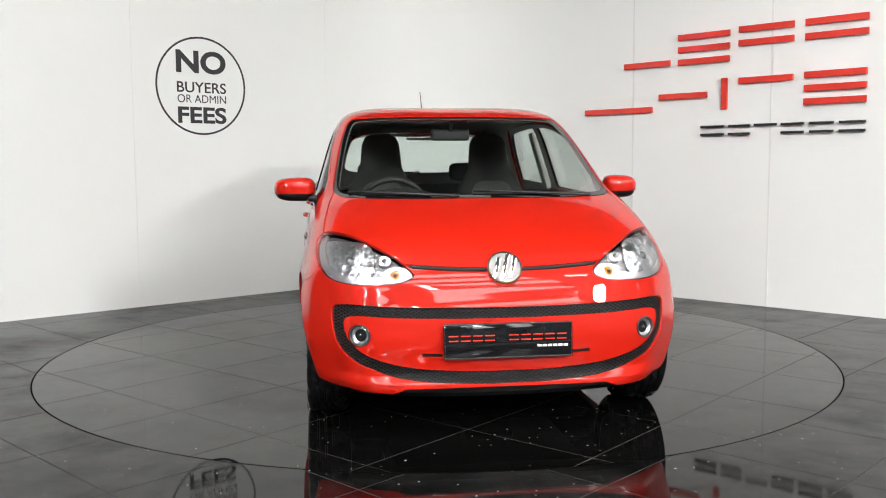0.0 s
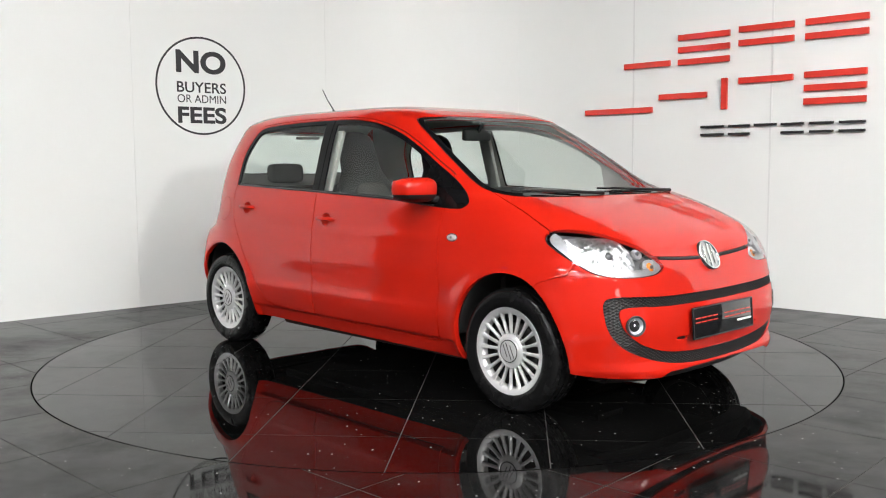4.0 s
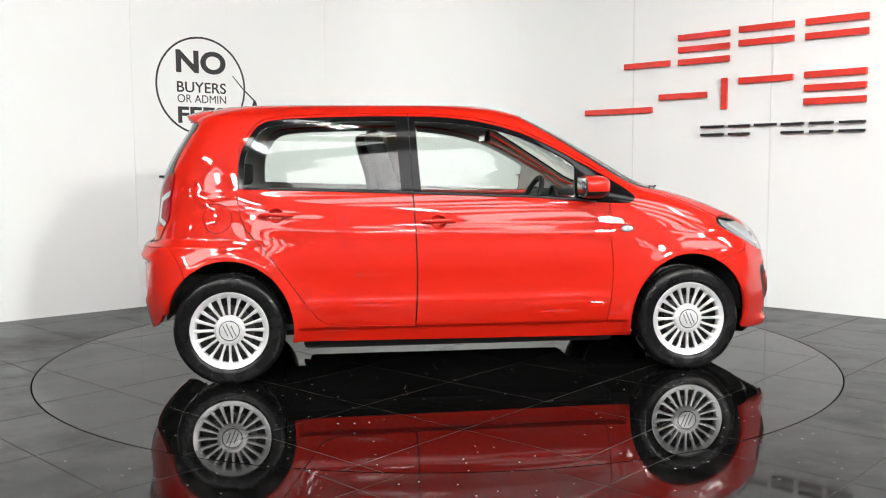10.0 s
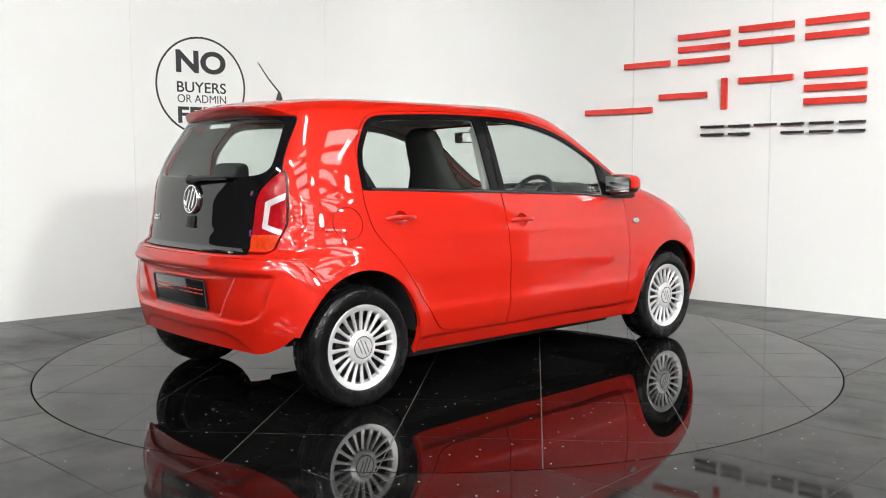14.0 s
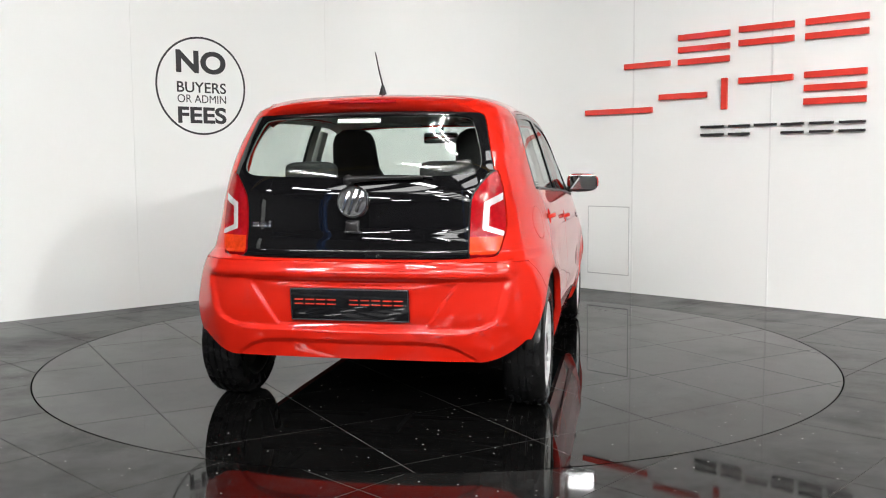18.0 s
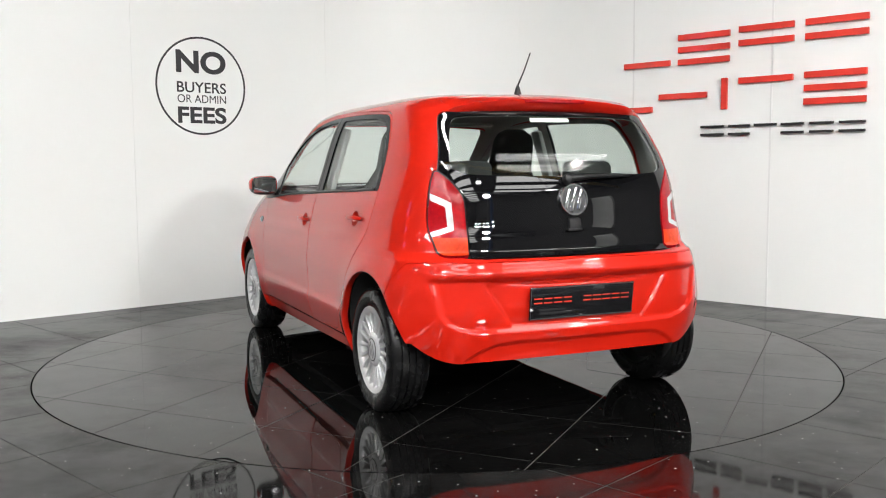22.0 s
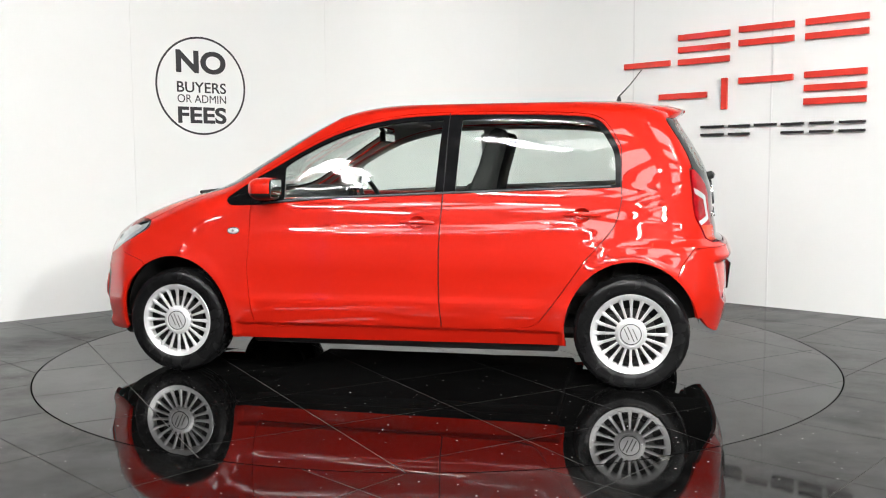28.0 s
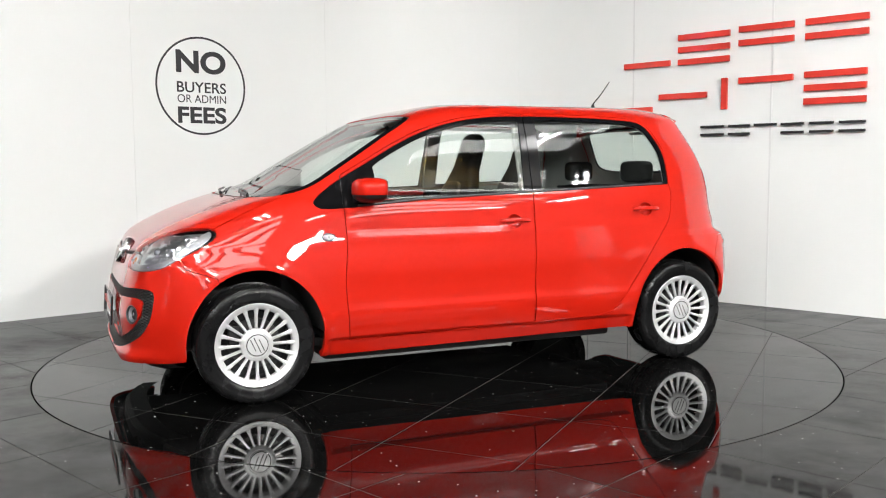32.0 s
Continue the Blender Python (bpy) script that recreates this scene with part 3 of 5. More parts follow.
def tail_relief(y, z):
    """How far the rear bumper is set in: a shallow panel round the plate, the slot under its ledge, the lower insert."""
    ay = np.abs(y)
    side = np.interp(z, [0.40, 0.42, 0.445, 0.48, 0.63], [0.48, 0.56, 0.612, 0.638, 0.672])
    out = 0.017 * ease((side - ay) / 0.045 + 0.5) * ease((z - 0.408) / 0.024 + 0.5) * ease((0.626 - z) / 0.014 + 0.5)
    out += 0.034 * np.clip(1 - (ay / 0.47) ** 2, 0, 1) * bell(z, 0.608, 0.009)
    out += 0.010 * ease((0.33 - ay + 0.7 * (z - 0.42)) / 0.02 + 0.5) * ease((z - 0.425) / 0.02 + 0.5) * ease((0.600 - z) / 0.02 + 0.5)
    out -= 0.008 * bell(z, 0.650, 0.016) * ease((0.72 - ay) / 0.06)
    top = np.interp(ay, [0, 0.30, 0.40, 0.46, 0.52, 0.60], [0.352, 0.352, 0.345, 0.326, 0.29, 0.20])
    return out + 0.012 * ease((top - z) / 0.014 + 0.5)


def outline(z, half=260):
    xf, xr, w, nf, nr, xm = skin_at(z)
    u = np.linspace(0, 1, 900)
    a = (3 * u ** 2 - 2 * u ** 3) * math.pi / 2
    quarters = []
    for reach, n, bow in ((xf - xm, nf, 0.0), (xr - xm, nr, BOW)):
        y = w * np.maximum(np.sin(a), 0) ** (2 / n)
        x = xm + reach * np.maximum(np.cos(a), 0) ** (2 / n) * (1 - bow * (y / w) ** 2)
        if bow and z < 0.75:
            x = x + tail_relief(y, z)
        s = np.concatenate([[0], np.cumsum(np.hypot(np.diff(x), np.diff(y)))])
        q = np.linspace(0, s[-1], half + 1)
        quarters.append((np.interp(q, s, x), np.interp(q, s, y)))
    (x1, y1), (x2, y2) = quarters
    x = np.concatenate([x1, x2[::-1][1:]])
    y = np.concatenate([y1, y2[::-1][1:]])
    if z < 1.0:
        side = np.clip((y / w - 0.80) / 0.12, 0, 1)
        y = y + relief(x, np.full_like(x, z)) * side * side * (3 - 2 * side)
    return x, y


def levels():
    fine = np.linspace(SKIN[0][0], SKIN[-1][0], 4000)
    v = skin_at(fine)
    step = np.max(np.abs(np.diff(v[:, :3], axis=0)), axis=1)
    s = np.concatenate([[0], np.cumsum(np.sqrt(np.diff(fine) ** 2 + step ** 2))])
    out = np.sort(np.concatenate([np.interp(np.linspace(0, s[-1], 190), s, fine), np.arange(0.232, 0.76, 0.008)]))
    return out[np.concatenate([[True], np.diff(out) > 0.0025])]


def skin_grid():
    zs = levels()
    rows = []
    for z in zs:
        x, y = outline(z)
        rows.append(np.stack([np.concatenate([x, x[-2:0:-1]]), np.concatenate([y, -y[-2:0:-1]]), np.full(2 * len(x) - 2, z)], 1))
    P = np.array(rows)
    du = np.roll(P, -1, 1) - np.roll(P, 1, 1)
    dv = np.gradient(P, axis=0)
    nrm = np.cross(du, dv)
    nrm /= np.linalg.norm(nrm, axis=2, keepdims=True) + 1e-12
    nrm[-1] = (0, 0, 1)
    return P, nrm


class Skin:
    """A growing store of points and normals, with lists of faces that fields divide."""

    def __init__(self):
        P, nrm = skin_grid()
        k, n = P.shape[:2]
        self.co = [tuple(v) for v in P.reshape(-1, 3)]
        self.no = [tuple(v) for v in nrm.reshape(-1, 3)]
        self.arr = P.reshape(-1, 3).copy()
        idx = np.arange(k * n).reshape(k, n)
        a, b, c, d = idx[:-1], np.roll(idx, -1, 1)[:-1], np.roll(idx, -1, 1)[1:], idx[1:]
        self.faces = [tuple(f) for f in np.stack([a, b, c, d], 2).reshape(-1, 4).tolist()]
        self.faces.append(tuple(idx[-1].tolist()))

    def split(self, faces, field):
        """Divides faces by the sign of field(points); gives those within (negative) and those without."""
        if not faces:
            return [], []
        if len(self.arr) < len(self.co):
            self.arr = np.concatenate([self.arr, np.array(self.co[len(self.arr):])])
        sizes = np.fromiter(map(len, faces), int, len(faces))
        flat = np.fromiter(itertools.chain.from_iterable(faces), int, int(sizes.sum()))
        used = np.unique(flat)
        val = np.full(len(self.co), 1e9)
        val[used] = field(self.arr[used])
        neg = val < 0
        starts = np.concatenate([[0], np.cumsum(sizes)[:-1]])
        count = np.add.reduceat(neg[flat].astype(int), starts)
        inside = [faces[i] for i in np.nonzero(count == sizes)[0]]
        outside = [faces[i] for i in np.nonzero(count == 0)[0]]
        seen = {}
        for m in np.nonzero((count > 0) & (count < sizes))[0]:
            f = faces[m]
            fi, fo = [], []
            for q in range(len(f)):
                i, j = f[q], f[(q + 1) % len(f)]
                (fi if neg[i] else fo).append(i)
                if neg[i] != neg[j]:
                    key = (min(i, j), max(i, j))
                    if key not in seen:
                        t = val[key[0]] / (val[key[0]] - val[key[1]])
                        seen[key] = len(self.co)
                        for store in (self.co, self.no):
                            p, r = store[key[0]], store[key[1]]
                            store.append(tuple(p[c] + t * (r[c] - p[c]) for c in range(3)))
                    fi.append(seen[key])
                    fo.append(seen[key])
            if len(fi) > 2:
                inside.append(tuple(fi))
            if len(fo) > 2:
                outside.append(tuple(fo))
        return inside, outside

    def take(self, faces, field, gap=0.0):
        """Cuts out what lies within field, leaving a joint; gives the piece and the rest."""
        if gap:
            near, rest = self.split(faces, lambda p: field(p) - gap / 2)
            piece, _ = self.split(near, lambda p: field(p) + gap / 2)
            return piece, rest
        return self.split(faces, field)

    def panel(self, name, faces, material, parent, depth=0.012, shift=0.0, label="", flip=False):
        """A part from faces, moved along the normals by shift, with turned-in edges of that depth."""
        used = sorted({i for f in faces for i in f})
        at = {g: q for q, g in enumerate(used)}
        co = np.array([self.co[i] for i in used])
        no = np.array([self.no[i] for i in used])
        no /= np.linalg.norm(no, axis=1, keepdims=True) + 1e-12
        co = co + no * shift
        fs = [tuple(at[i] for i in f) for f in faces]
        count = {}
        for f in fs:
            for q in range(len(f)):
                e = (f[q], f[(q + 1) % len(f)])
                count[e] = 1
        rim = [e for e in count if (e[1], e[0]) not in count]
        vs, ns = [tuple(v) for v in co], [tuple(v) for v in no]
        if depth:
            mid = co.mean(0)
            inner = {}
            for i, j in rim:
                d = co[j] - co[i]
                for q in (i, j):
                    if q not in inner:
                        inner[q] = (len(vs), len(vs) + 1)
                        side = np.cross(d, no[q])
                        side /= np.linalg.norm(side) + 1e-12
                        vs += [tuple(co[q]), tuple(co[q] - no[q] * depth)]
                        ns += [tuple(side + 0.3 * no[q]), tuple(side)]
                fs.append((inner[j][0], inner[i][0], inner[i][1], inner[j][1]))
        if flip:
            fs = [tuple(reversed(f)) for f in fs]
        me = bpy.data.meshes.new(name)
        me.from_pydata(vs, [], fs)
        me.materials.append(material)
        me.shade_smooth()
        nv = np.array(ns)
        nv /= np.linalg.norm(nv, axis=1, keepdims=True) + 1e-12
        me.normals_split_custom_set_from_vertices([tuple(v) for v in nv])
        ob = new(name, me)
        ob.parent = parent
        if label:
            tagged(ob, label)
        return ob


# ---- fields: negative inside ----
def poly(points, a, b, rounding=0.0):
    """Signed distance to a closed outline in the plane of the axes a and b."""
    pts = np.array(points, float)
    lo, hi = pts.min(0) - 0.03, pts.max(0) + 0.03

    def exact(q):
        d = np.full(len(q), 1e9)
        sign = np.zeros(len(q), bool)
        for i in range(len(pts)):
            v0, v1 = pts[i], pts[(i + 1) % len(pts)]
            e, w = v1 - v0, q - v0
            t = np.clip((w @ e) / (e @ e), 0, 1)
            d = np.minimum(d, np.linalg.norm(w - t[:, None] * e, axis=1))
            up = (v0[1] <= q[:, 1]) != (v1[1] <= q[:, 1])
            cross = (v1[0] - v0[0]) * (q[:, 1] - v0[1]) / np.where(v1[1] == v0[1], 1e-9, v1[1] - v0[1]) + v0[0]
            sign ^= up & (q[:, 0] < cross)
        return np.where(sign, -d, d)

    def f(p):
        q = p[:, [a, b]]
        out = np.maximum(np.max(lo - q, axis=1), np.max(q - hi, axis=1)) + 0.03
        near = out < 0.03
        if near.any():
            out[near] = exact(q[near])
        return out - rounding
    return f


def curve_poly(points, a, b, n=6, rounding=0.0):
    """The same with the outline drawn as a smooth closed curve through the points; a point given twice stays a corner."""
    pts = [np.array(p, float) for p in points]
    out = []
    m = len(pts)
    for i in range(m):
        p0, p1, p2, p3 = pts[i - 1], pts[i], pts[(i + 1) % m], pts[(i + 2) % m]
        if np.allclose(p1, p2):
            continue
        t1 = (p2 - p0) / 2 if not np.allclose(p0, p1) else (p2 - p1) / 1.5
        t2 = (p3 - p1) / 2 if not np.allclose(p2, p3) else (p2 - p1) / 1.5
        le = np.linalg.norm(p2 - p1)
        for t in (t1, t2):
            s = np.linalg.norm(t)
            if s > le:
                t *= le / s
        for q in range(n):
            t = q / n
            out.append(p1 * (1 + 2 * t) * (1 - t) ** 2 + t1 * t * (1 - t) ** 2 + p2 * t * t * (3 - 2 * t) + t2 * t * t * (t - 1))
    return poly(out, a, b, rounding)


def both(*fs):
    return lambda p: np.max([f(p) for f in fs], axis=0)


def either(*fs):
    return lambda p: np.min([f(p) for f in fs], axis=0)


def mirror(f):
    """The field on either side, as if every point lay at y > 0."""
    return lambda p: f(np.column_stack([p[:, 0], np.abs(p[:, 1]), p[:, 2]]))


def beyond(axis, v, sign=1):
    """Inside where sign * coordinate > sign * v."""
    return lambda p: sign * (v - p[:, axis])


def grown(f, d):
    return lambda p: f(p) - d


def hoop(cx, r):
    return lambda p: np.hypot((p[:, 0] - cx) * ARCH_SLIM, p[:, 2] - ARCH_Z) - r


LEFT, RIGHT = beyond(1, 0.0, 1), beyond(1, 0.0, -1)

# outlines, side view (x, z)
DLO = [(-1.148, 0.992), (-1.148, 0.992), (-1.147, 1.120), (-1.129, 1.195), (-1.062, 1.302), (-1.00, 1.338), (-0.860, 1.352), (-0.60, 1.362), (-0.30, 1.364),
       (-0.10, 1.358), (0.06, 1.340), (0.20, 1.310), (0.34, 1.265), (0.48, 1.200), (0.62, 1.123), (0.77, 1.040), (0.88, 0.968), (0.915, 0.930), (0.880, 0.903), (0.74, 0.905), (0.34, 0.936), (-0.27, 0.960), (-0.70, 0.976)]
GLASS_R = [(-1.123, 1.005), (-1.123, 1.005), (-1.120, 1.120), (-1.104, 1.185), (-1.040, 1.284), (-0.98, 1.315), (-0.86, 1.329), (-0.60, 1.339), (-0.345, 1.341), (-0.345, 1.341), (-0.325, 0.978), (-0.325, 0.978)]
GLASS_F = [(-0.244, 1.338), (-0.244, 1.338), (-0.10, 1.334), (0.06, 1.316), (0.20, 1.286), (0.34, 1.241), (0.47, 1.180), (0.56, 1.130), (0.60, 1.10), (0.60, 1.10), (0.585, 0.935), (0.585, 0.935), (0.34, 0.950), (-0.222, 0.972), (-0.222, 0.972)]
DOOR_F = [(-0.276, 1.40), (-0.276, 1.40), (-0.265, 0.96), (-0.256, 0.80), (-0.250, 0.50), (-0.260, 0.278), (-0.260, 0.278), (0.755, 0.262), (0.755, 0.262), (0.768, 0.38), (0.780, 0.56), (0.768, 0.733), (0.772, 0.93), (0.772, 0.93), (0.74, 1.40), (0.74, 1.40)]
DOOR_R = [(-1.146, 1.40), (-1.146, 1.40), (-1.152, 0.985), (-1.154, 0.93), (-1.118, 0.80), (-0.995, 0.652), (-0.868, 0.474), (-0.788, 0.365), (-0.735, 0.310), (-0.650, 0.290), (-0.650, 0.290), (-0.263, 0.280), (-0.263, 0.280), (-0.253, 0.50), (-0.259, 0.80), (-0.268, 0.96), (-0.279, 1.40), (-0.279, 1.40)]
# front view (y, z)
SCREEN = [(0.0, 1.372), (0.30, 1.370), (0.52, 1.360), (0.566, 1.345), (0.598, 1.290), (0.632, 1.18), (0.660, 1.05), (0.666, 0.985), (0.62, 0.962), (0.30, 0.955), (0.0, 0.955)]
HEADLAMP = [(0.738, 0.803), (0.700, 0.824), (0.60, 0.812), (0.47, 0.750), (0.376, 0.676), (0.373, 0.656), (0.430, 0.634), (0.59, 0.628), (0.70, 0.644), (0.745, 0.690), (0.756, 0.757)]
GRILLE_OUT = [(0.0, 0.533), (0.39, 0.540), (0.615, 0.552), (0.684, 0.545), (0.701, 0.510), (0.684, 0.40), (0.612, 0.320), (0.43, 0.258), (0.20, 0.234), (0.0, 0.230)]
GRILLE_IN = [(0.0, 0.490), (0.38, 0.497), (0.595, 0.508), (0.643, 0.500), (0.653, 0.475), (0.637, 0.415), (0.567, 0.352), (0.42, 0.305), (0.20, 0.281), (0.0, 0.277)]
# rear view (y, z)
GATE_GLASS = [(0.0, 1.345), (0.30, 1.345), (0.50, 1.337), (0.533, 1.32), (0.564, 1.20), (0.592, 1.085), (0.600, 1.06), (0.600, 0.95), (0.56, 0.75), (0.530, 0.718), (0.30, 0.712), (0.0, 0.712)]
TAIL = [(0.590, 1.078), (0.545, 1.03), (0.508, 0.965), (0.500, 0.85), (0.500, 0.722), (0.500, 0.722), (0.600, 0.722), (0.622, 0.735), (0.640, 0.80), (0.648, 0.86), (0.632, 0.99), (0.606, 1.078)]


def full(points):
    """The half outline doubled over the middle."""
    inner = [p for p in points if p[0] > 0]
    return points[:1] + inner + points[-1:] + [(-y, z) for y, z in reversed(inner)]


car = tagged(empty("car"), "small glossy red five-door hatchback with silver multi-spoke wheels on the turntable", "car")
skin = Skin()
rest = skin.faces
FRONT, REAR = beyond(0, 0.30, 1), beyond(0, -1.10, -1)


def low_edge(p):
    """Below the painted body's lower edge."""
    x, y = p[:, 0], np.abs(p[:, 1])
    zb = np.interp(x, [-1.80, -1.70, -1.50, -1.48, -0.85, 0.85, 1.45, 1.50, 1.60, 1.80], [0.285, 0.280, 0.255, 0.205, 0.205, 0.190, 0.190, 0.225, 0.205, 0.198])
    zb = zb + np.where(x > 1.5, 0.020 * np.clip((0.46 - y) / 0.05, 0, 1), 0)
    zb = zb + np.where(x < -1.40, 0.10 * np.clip((y - 0.54) / 0.20, 0, 1) ** 2, 0)
    return p[:, 2] - zb


_, rest = skin.split(rest, low_edge)
for cx, rad in ARCHES:
    _, rest = skin.split(rest, both(hoop(cx, rad), mirror(beyond(1, 0.5))))

# what the liner keeps: the skin with no openings for glass
screen_f = both(curve_poly(full(SCREEN), 1, 2), FRONT)
gate_f = both(curve_poly(full(GATE_GLASS), 1, 2), REAR)
tail_f = mirror(both(curve_poly(TAIL, 1, 2), REAR))
head_f = mirror(both(curve_poly(HEADLAMP, 1, 2), FRONT))
dlo_f = mirror(both(curve_poly(DLO, 0, 2), beyond(1, 0.35)))
glass_side_f = mirror(both(either(curve_poly(GLASS_R, 0, 2), curve_poly(GLASS_F, 0, 2)), beyond(1, 0.35)))
screen_in = both(curve_poly(full([(y * 0.965, 0.972 + (z - 0.955) * 0.945) for y, z in SCREEN]), 1, 2), FRONT)
GATE_WINDOW = [(0.0, 1.325), (0.28, 1.325), (0.468, 1.314), (0.502, 1.27), (0.540, 1.14), (0.533, 1.09), (0.475, 1.065), (0.20, 1.055), (0.0, 1.053)]
window_f = both(curve_poly(full(GATE_WINDOW), 1, 2), REAR)
_, lining = skin.split(list(rest), glass_side_f)
for f in (screen_in, window_f, head_f):
    _, lining = skin.split(lining, f)
HANDLES = ((-0.140, 0.815), (-0.963, 0.857))
handle_f = [mirror(both(lambda p, x=x, z=z: np.hypot((p[:, 0] - x) / 1.15, p[:, 2] - z) - 0.036, beyond(1, 0.40))) for x, z in HANDLES]
for f in handle_f:
    _, lining = skin.split(lining, grown(f, 0.012))
low_part, high_part = skin.split(lining, lambda p: p[:, 2] - 0.93)
# black liners added behind the skin so the open joints read as shade
skin.panel("inner_shell", low_part, BLACK_PLASTIC, car, 0, -0.016, "black inner liner that keeps the panel joints dark")
skin.panel("seam_seal", list(high_part), BLACK_PLASTIC, car, 0, -0.009, "black liner added to darken the panel joints")
skin.panel("headlining", high_part, TRIM_GREY, car, 0, -0.016, "pale grey roof lining and pillar trim")

# glass
screen, rest = skin.take(rest, screen_f, 0.005)
clear, frit = skin.split(screen, screen_in)
windscreen = skin.panel("windscreen", clear, GLASS_FRONT, car, 0.004, -0.003, "clear curved windscreen")
skin.panel("screen_border", frit, BLACK_GLOSS, windscreen, 0.004, -0.003, "black printed border")
tail, rest = skin.take(rest, tail_f, 0.008)
gate, rest = skin.take(rest, gate_f, 0.006)
clear, dark = skin.split(gate, window_f)
tailgate = skin.panel("tailgate", dark, BLACK_GLOSS, car, 0.006, 0.0, "gloss black glass tailgate")
skin.panel("rear_window", clear, GLASS_REAR, tailgate, 0.0, 0.0, "tinted rear window")
for side in (LEFT, RIGHT):
    one, tail = skin.split(tail, side)
    lamp = skin.panel("tail_lamp", one, LENS_RED, car, 0.02, 0.002, "red tail lamp with a pale angular light bar")
    sgn = 1 if side is LEFT else -1
    # pale angular light bar and the lower lens, let into the lamp
    bar = curve_poly([(sgn * y, z) for y, z in [(0.628, 0.985), (0.628, 0.985), (0.556, 0.945), (0.556, 0.945), (0.552, 0.830), (0.552, 0.830), (0.640, 0.800), (0.640, 0.800), (0.640, 0.822), (0.640, 0.822), (0.577, 0.845), (0.577, 0.845), (0.580, 0.928), (0.580, 0.928), (0.630, 0.955), (0.630, 0.955)]], 1, 2, 2)
    piece, _ = skin.split(list(one), bar)
    skin.panel("light_bar", piece, LENS_WHITE, lamp, 0.0, 0.004, "pale light guide")
    piece, _ = skin.split(list(one), lambda p: p[:, 2] - 0.800)
    skin.panel("lower_lens", piece, LENS_ORANGE, lamp, 0.0, 0.0035, "orange-red lower lens")
    piece, _ = skin.split(list(one), both(beyond(2, 0.99), lambda p: np.abs(p[:, 1]) - 2))
    skin.panel("upper_lens", piece, LENS_RED, lamp, 0.0, 0.0035)

# side windows and their dark surround
dlo, rest = skin.take(rest, dlo_f, 0.003)
panes_f, dlo_frame = skin.split(dlo, glass_side_f)
DOORS = {}
for side, tag in ((LEFT, 1), (RIGHT, -1)):
    one, panes_f = skin.split(panes_f, side)
    fr, one2 = skin.split(one, beyond(0, -0.29))
    DOORS[tag] = [fr, one2]
    frame_one, dlo_frame = skin.split(dlo_frame, side)
    DOORS[tag] += [frame_one]

# head lamps
head, rest = skin.take(rest, head_f, 0.003)
HEADS = {}
for side, tag in ((LEFT, 1), (RIGHT, -1)):
    HEADS[tag], head = skin.split(head, side)

# bonnet: above the front joint, inside the wings
bonnet_side = poly([(0.90, 0.0), (0.96, 0.660), (1.10, 0.690), (1.30, 0.716), (1.44, 0.728), (1.52, 0.70), (1.62, 0.60), (1.74, 0.40), (1.90, 0.40), (1.90, -0.1), (0.90, -0.1)], 0, 1)
front_joint = lambda p: 0.686 + 0.02 * np.clip(np.abs(p[:, 1]) / 0.4, 0, 2) ** 2 - p[:, 2]
bonnet_f = both(mirror(bonnet_side), front_joint)
bonnet_panel, rest = skin.take(rest, bonnet_f, 0.0055)
bonnet_panel, cowl = skin.split(bonnet_panel, lambda p: 0.985 + 0.0 * p[:, 0] - p[:, 0] + 0.045 * (1 - (p[:, 1] / 0.7) ** 2))
_, rest = skin.split(rest, both(lambda p: np.abs(p[:, 2] + 0.0 - 0.679 - 0.02 * np.clip(np.abs(p[:, 1]) / 0.4, 0, 2) ** 2) - 0.007, mirror(lambda p: p[:, 1] - 0.39), FRONT))
bonnet = skin.panel("bonnet", bonnet_panel, RED, car, 0.02)
for side in (LEFT, RIGHT):
    half_cowl, _ = skin.split(list(cowl), side)
    if half_cowl:
        skin.panel("cowl", half_cowl, BLACK_PLASTIC, car, 0.01, -0.004, "black plastic scuttle below the windscreen")

# front bumper with its grille band
grille_out, grille_in = both(curve_poly(full(GRILLE_OUT), 1, 2), FRONT), both(curve_poly(full(GRILLE_IN), 1, 2), FRONT)
ring, rest = skin.take(rest, grille_out)
inner, ring = skin.take(ring, grille_in)
fog_f = [lambda p, s=s: np.hypot(p[:, 1] - s * 0.592, p[:, 2] - 0.430) - 0.044 for s in (1, -1)]
for f in fog_f:
    _, inner = skin.split(inner, both(f, FRONT))
slot = [both(poly([(s * 0.262, 0.338), (s * 0.345, 0.342), (s * 0.345, 0.358), (s * 0.262, 0.354)], 1, 2), FRONT) for s in (1, -1)]
slots = []
for f in slot:
    got, inner = skin.split(inner, f)
    slots += got
bump_joint = both(mirror(lambda p: p[:, 2] - 0.70), mirror(poly([(1.30, 0.0), (1.30, 0.42), (1.385, 0.60), (1.52, 0.645), (1.60, 0.9), (2.0, 0.9), (2.0, 0.0)], 0, 2)))
bumper_faces, rest = skin.take(rest, bump_joint, 0.003)
bumper = skin.panel("front_bumper", bumper_faces, RED, car, 0.02, label="red front bumper")
skin.panel("bumper_centre", inner, RED, bumper, 0.03, 0.0, "red centre panel of the bumper")
skin.panel("grille_backing", ring, BLACK_PLASTIC, bumper, 0.0, -0.020, "black grille backing")
if slots:
    skin.panel("slot", slots, BLACK_PLASTIC, bumper, 0.0, -0.012)

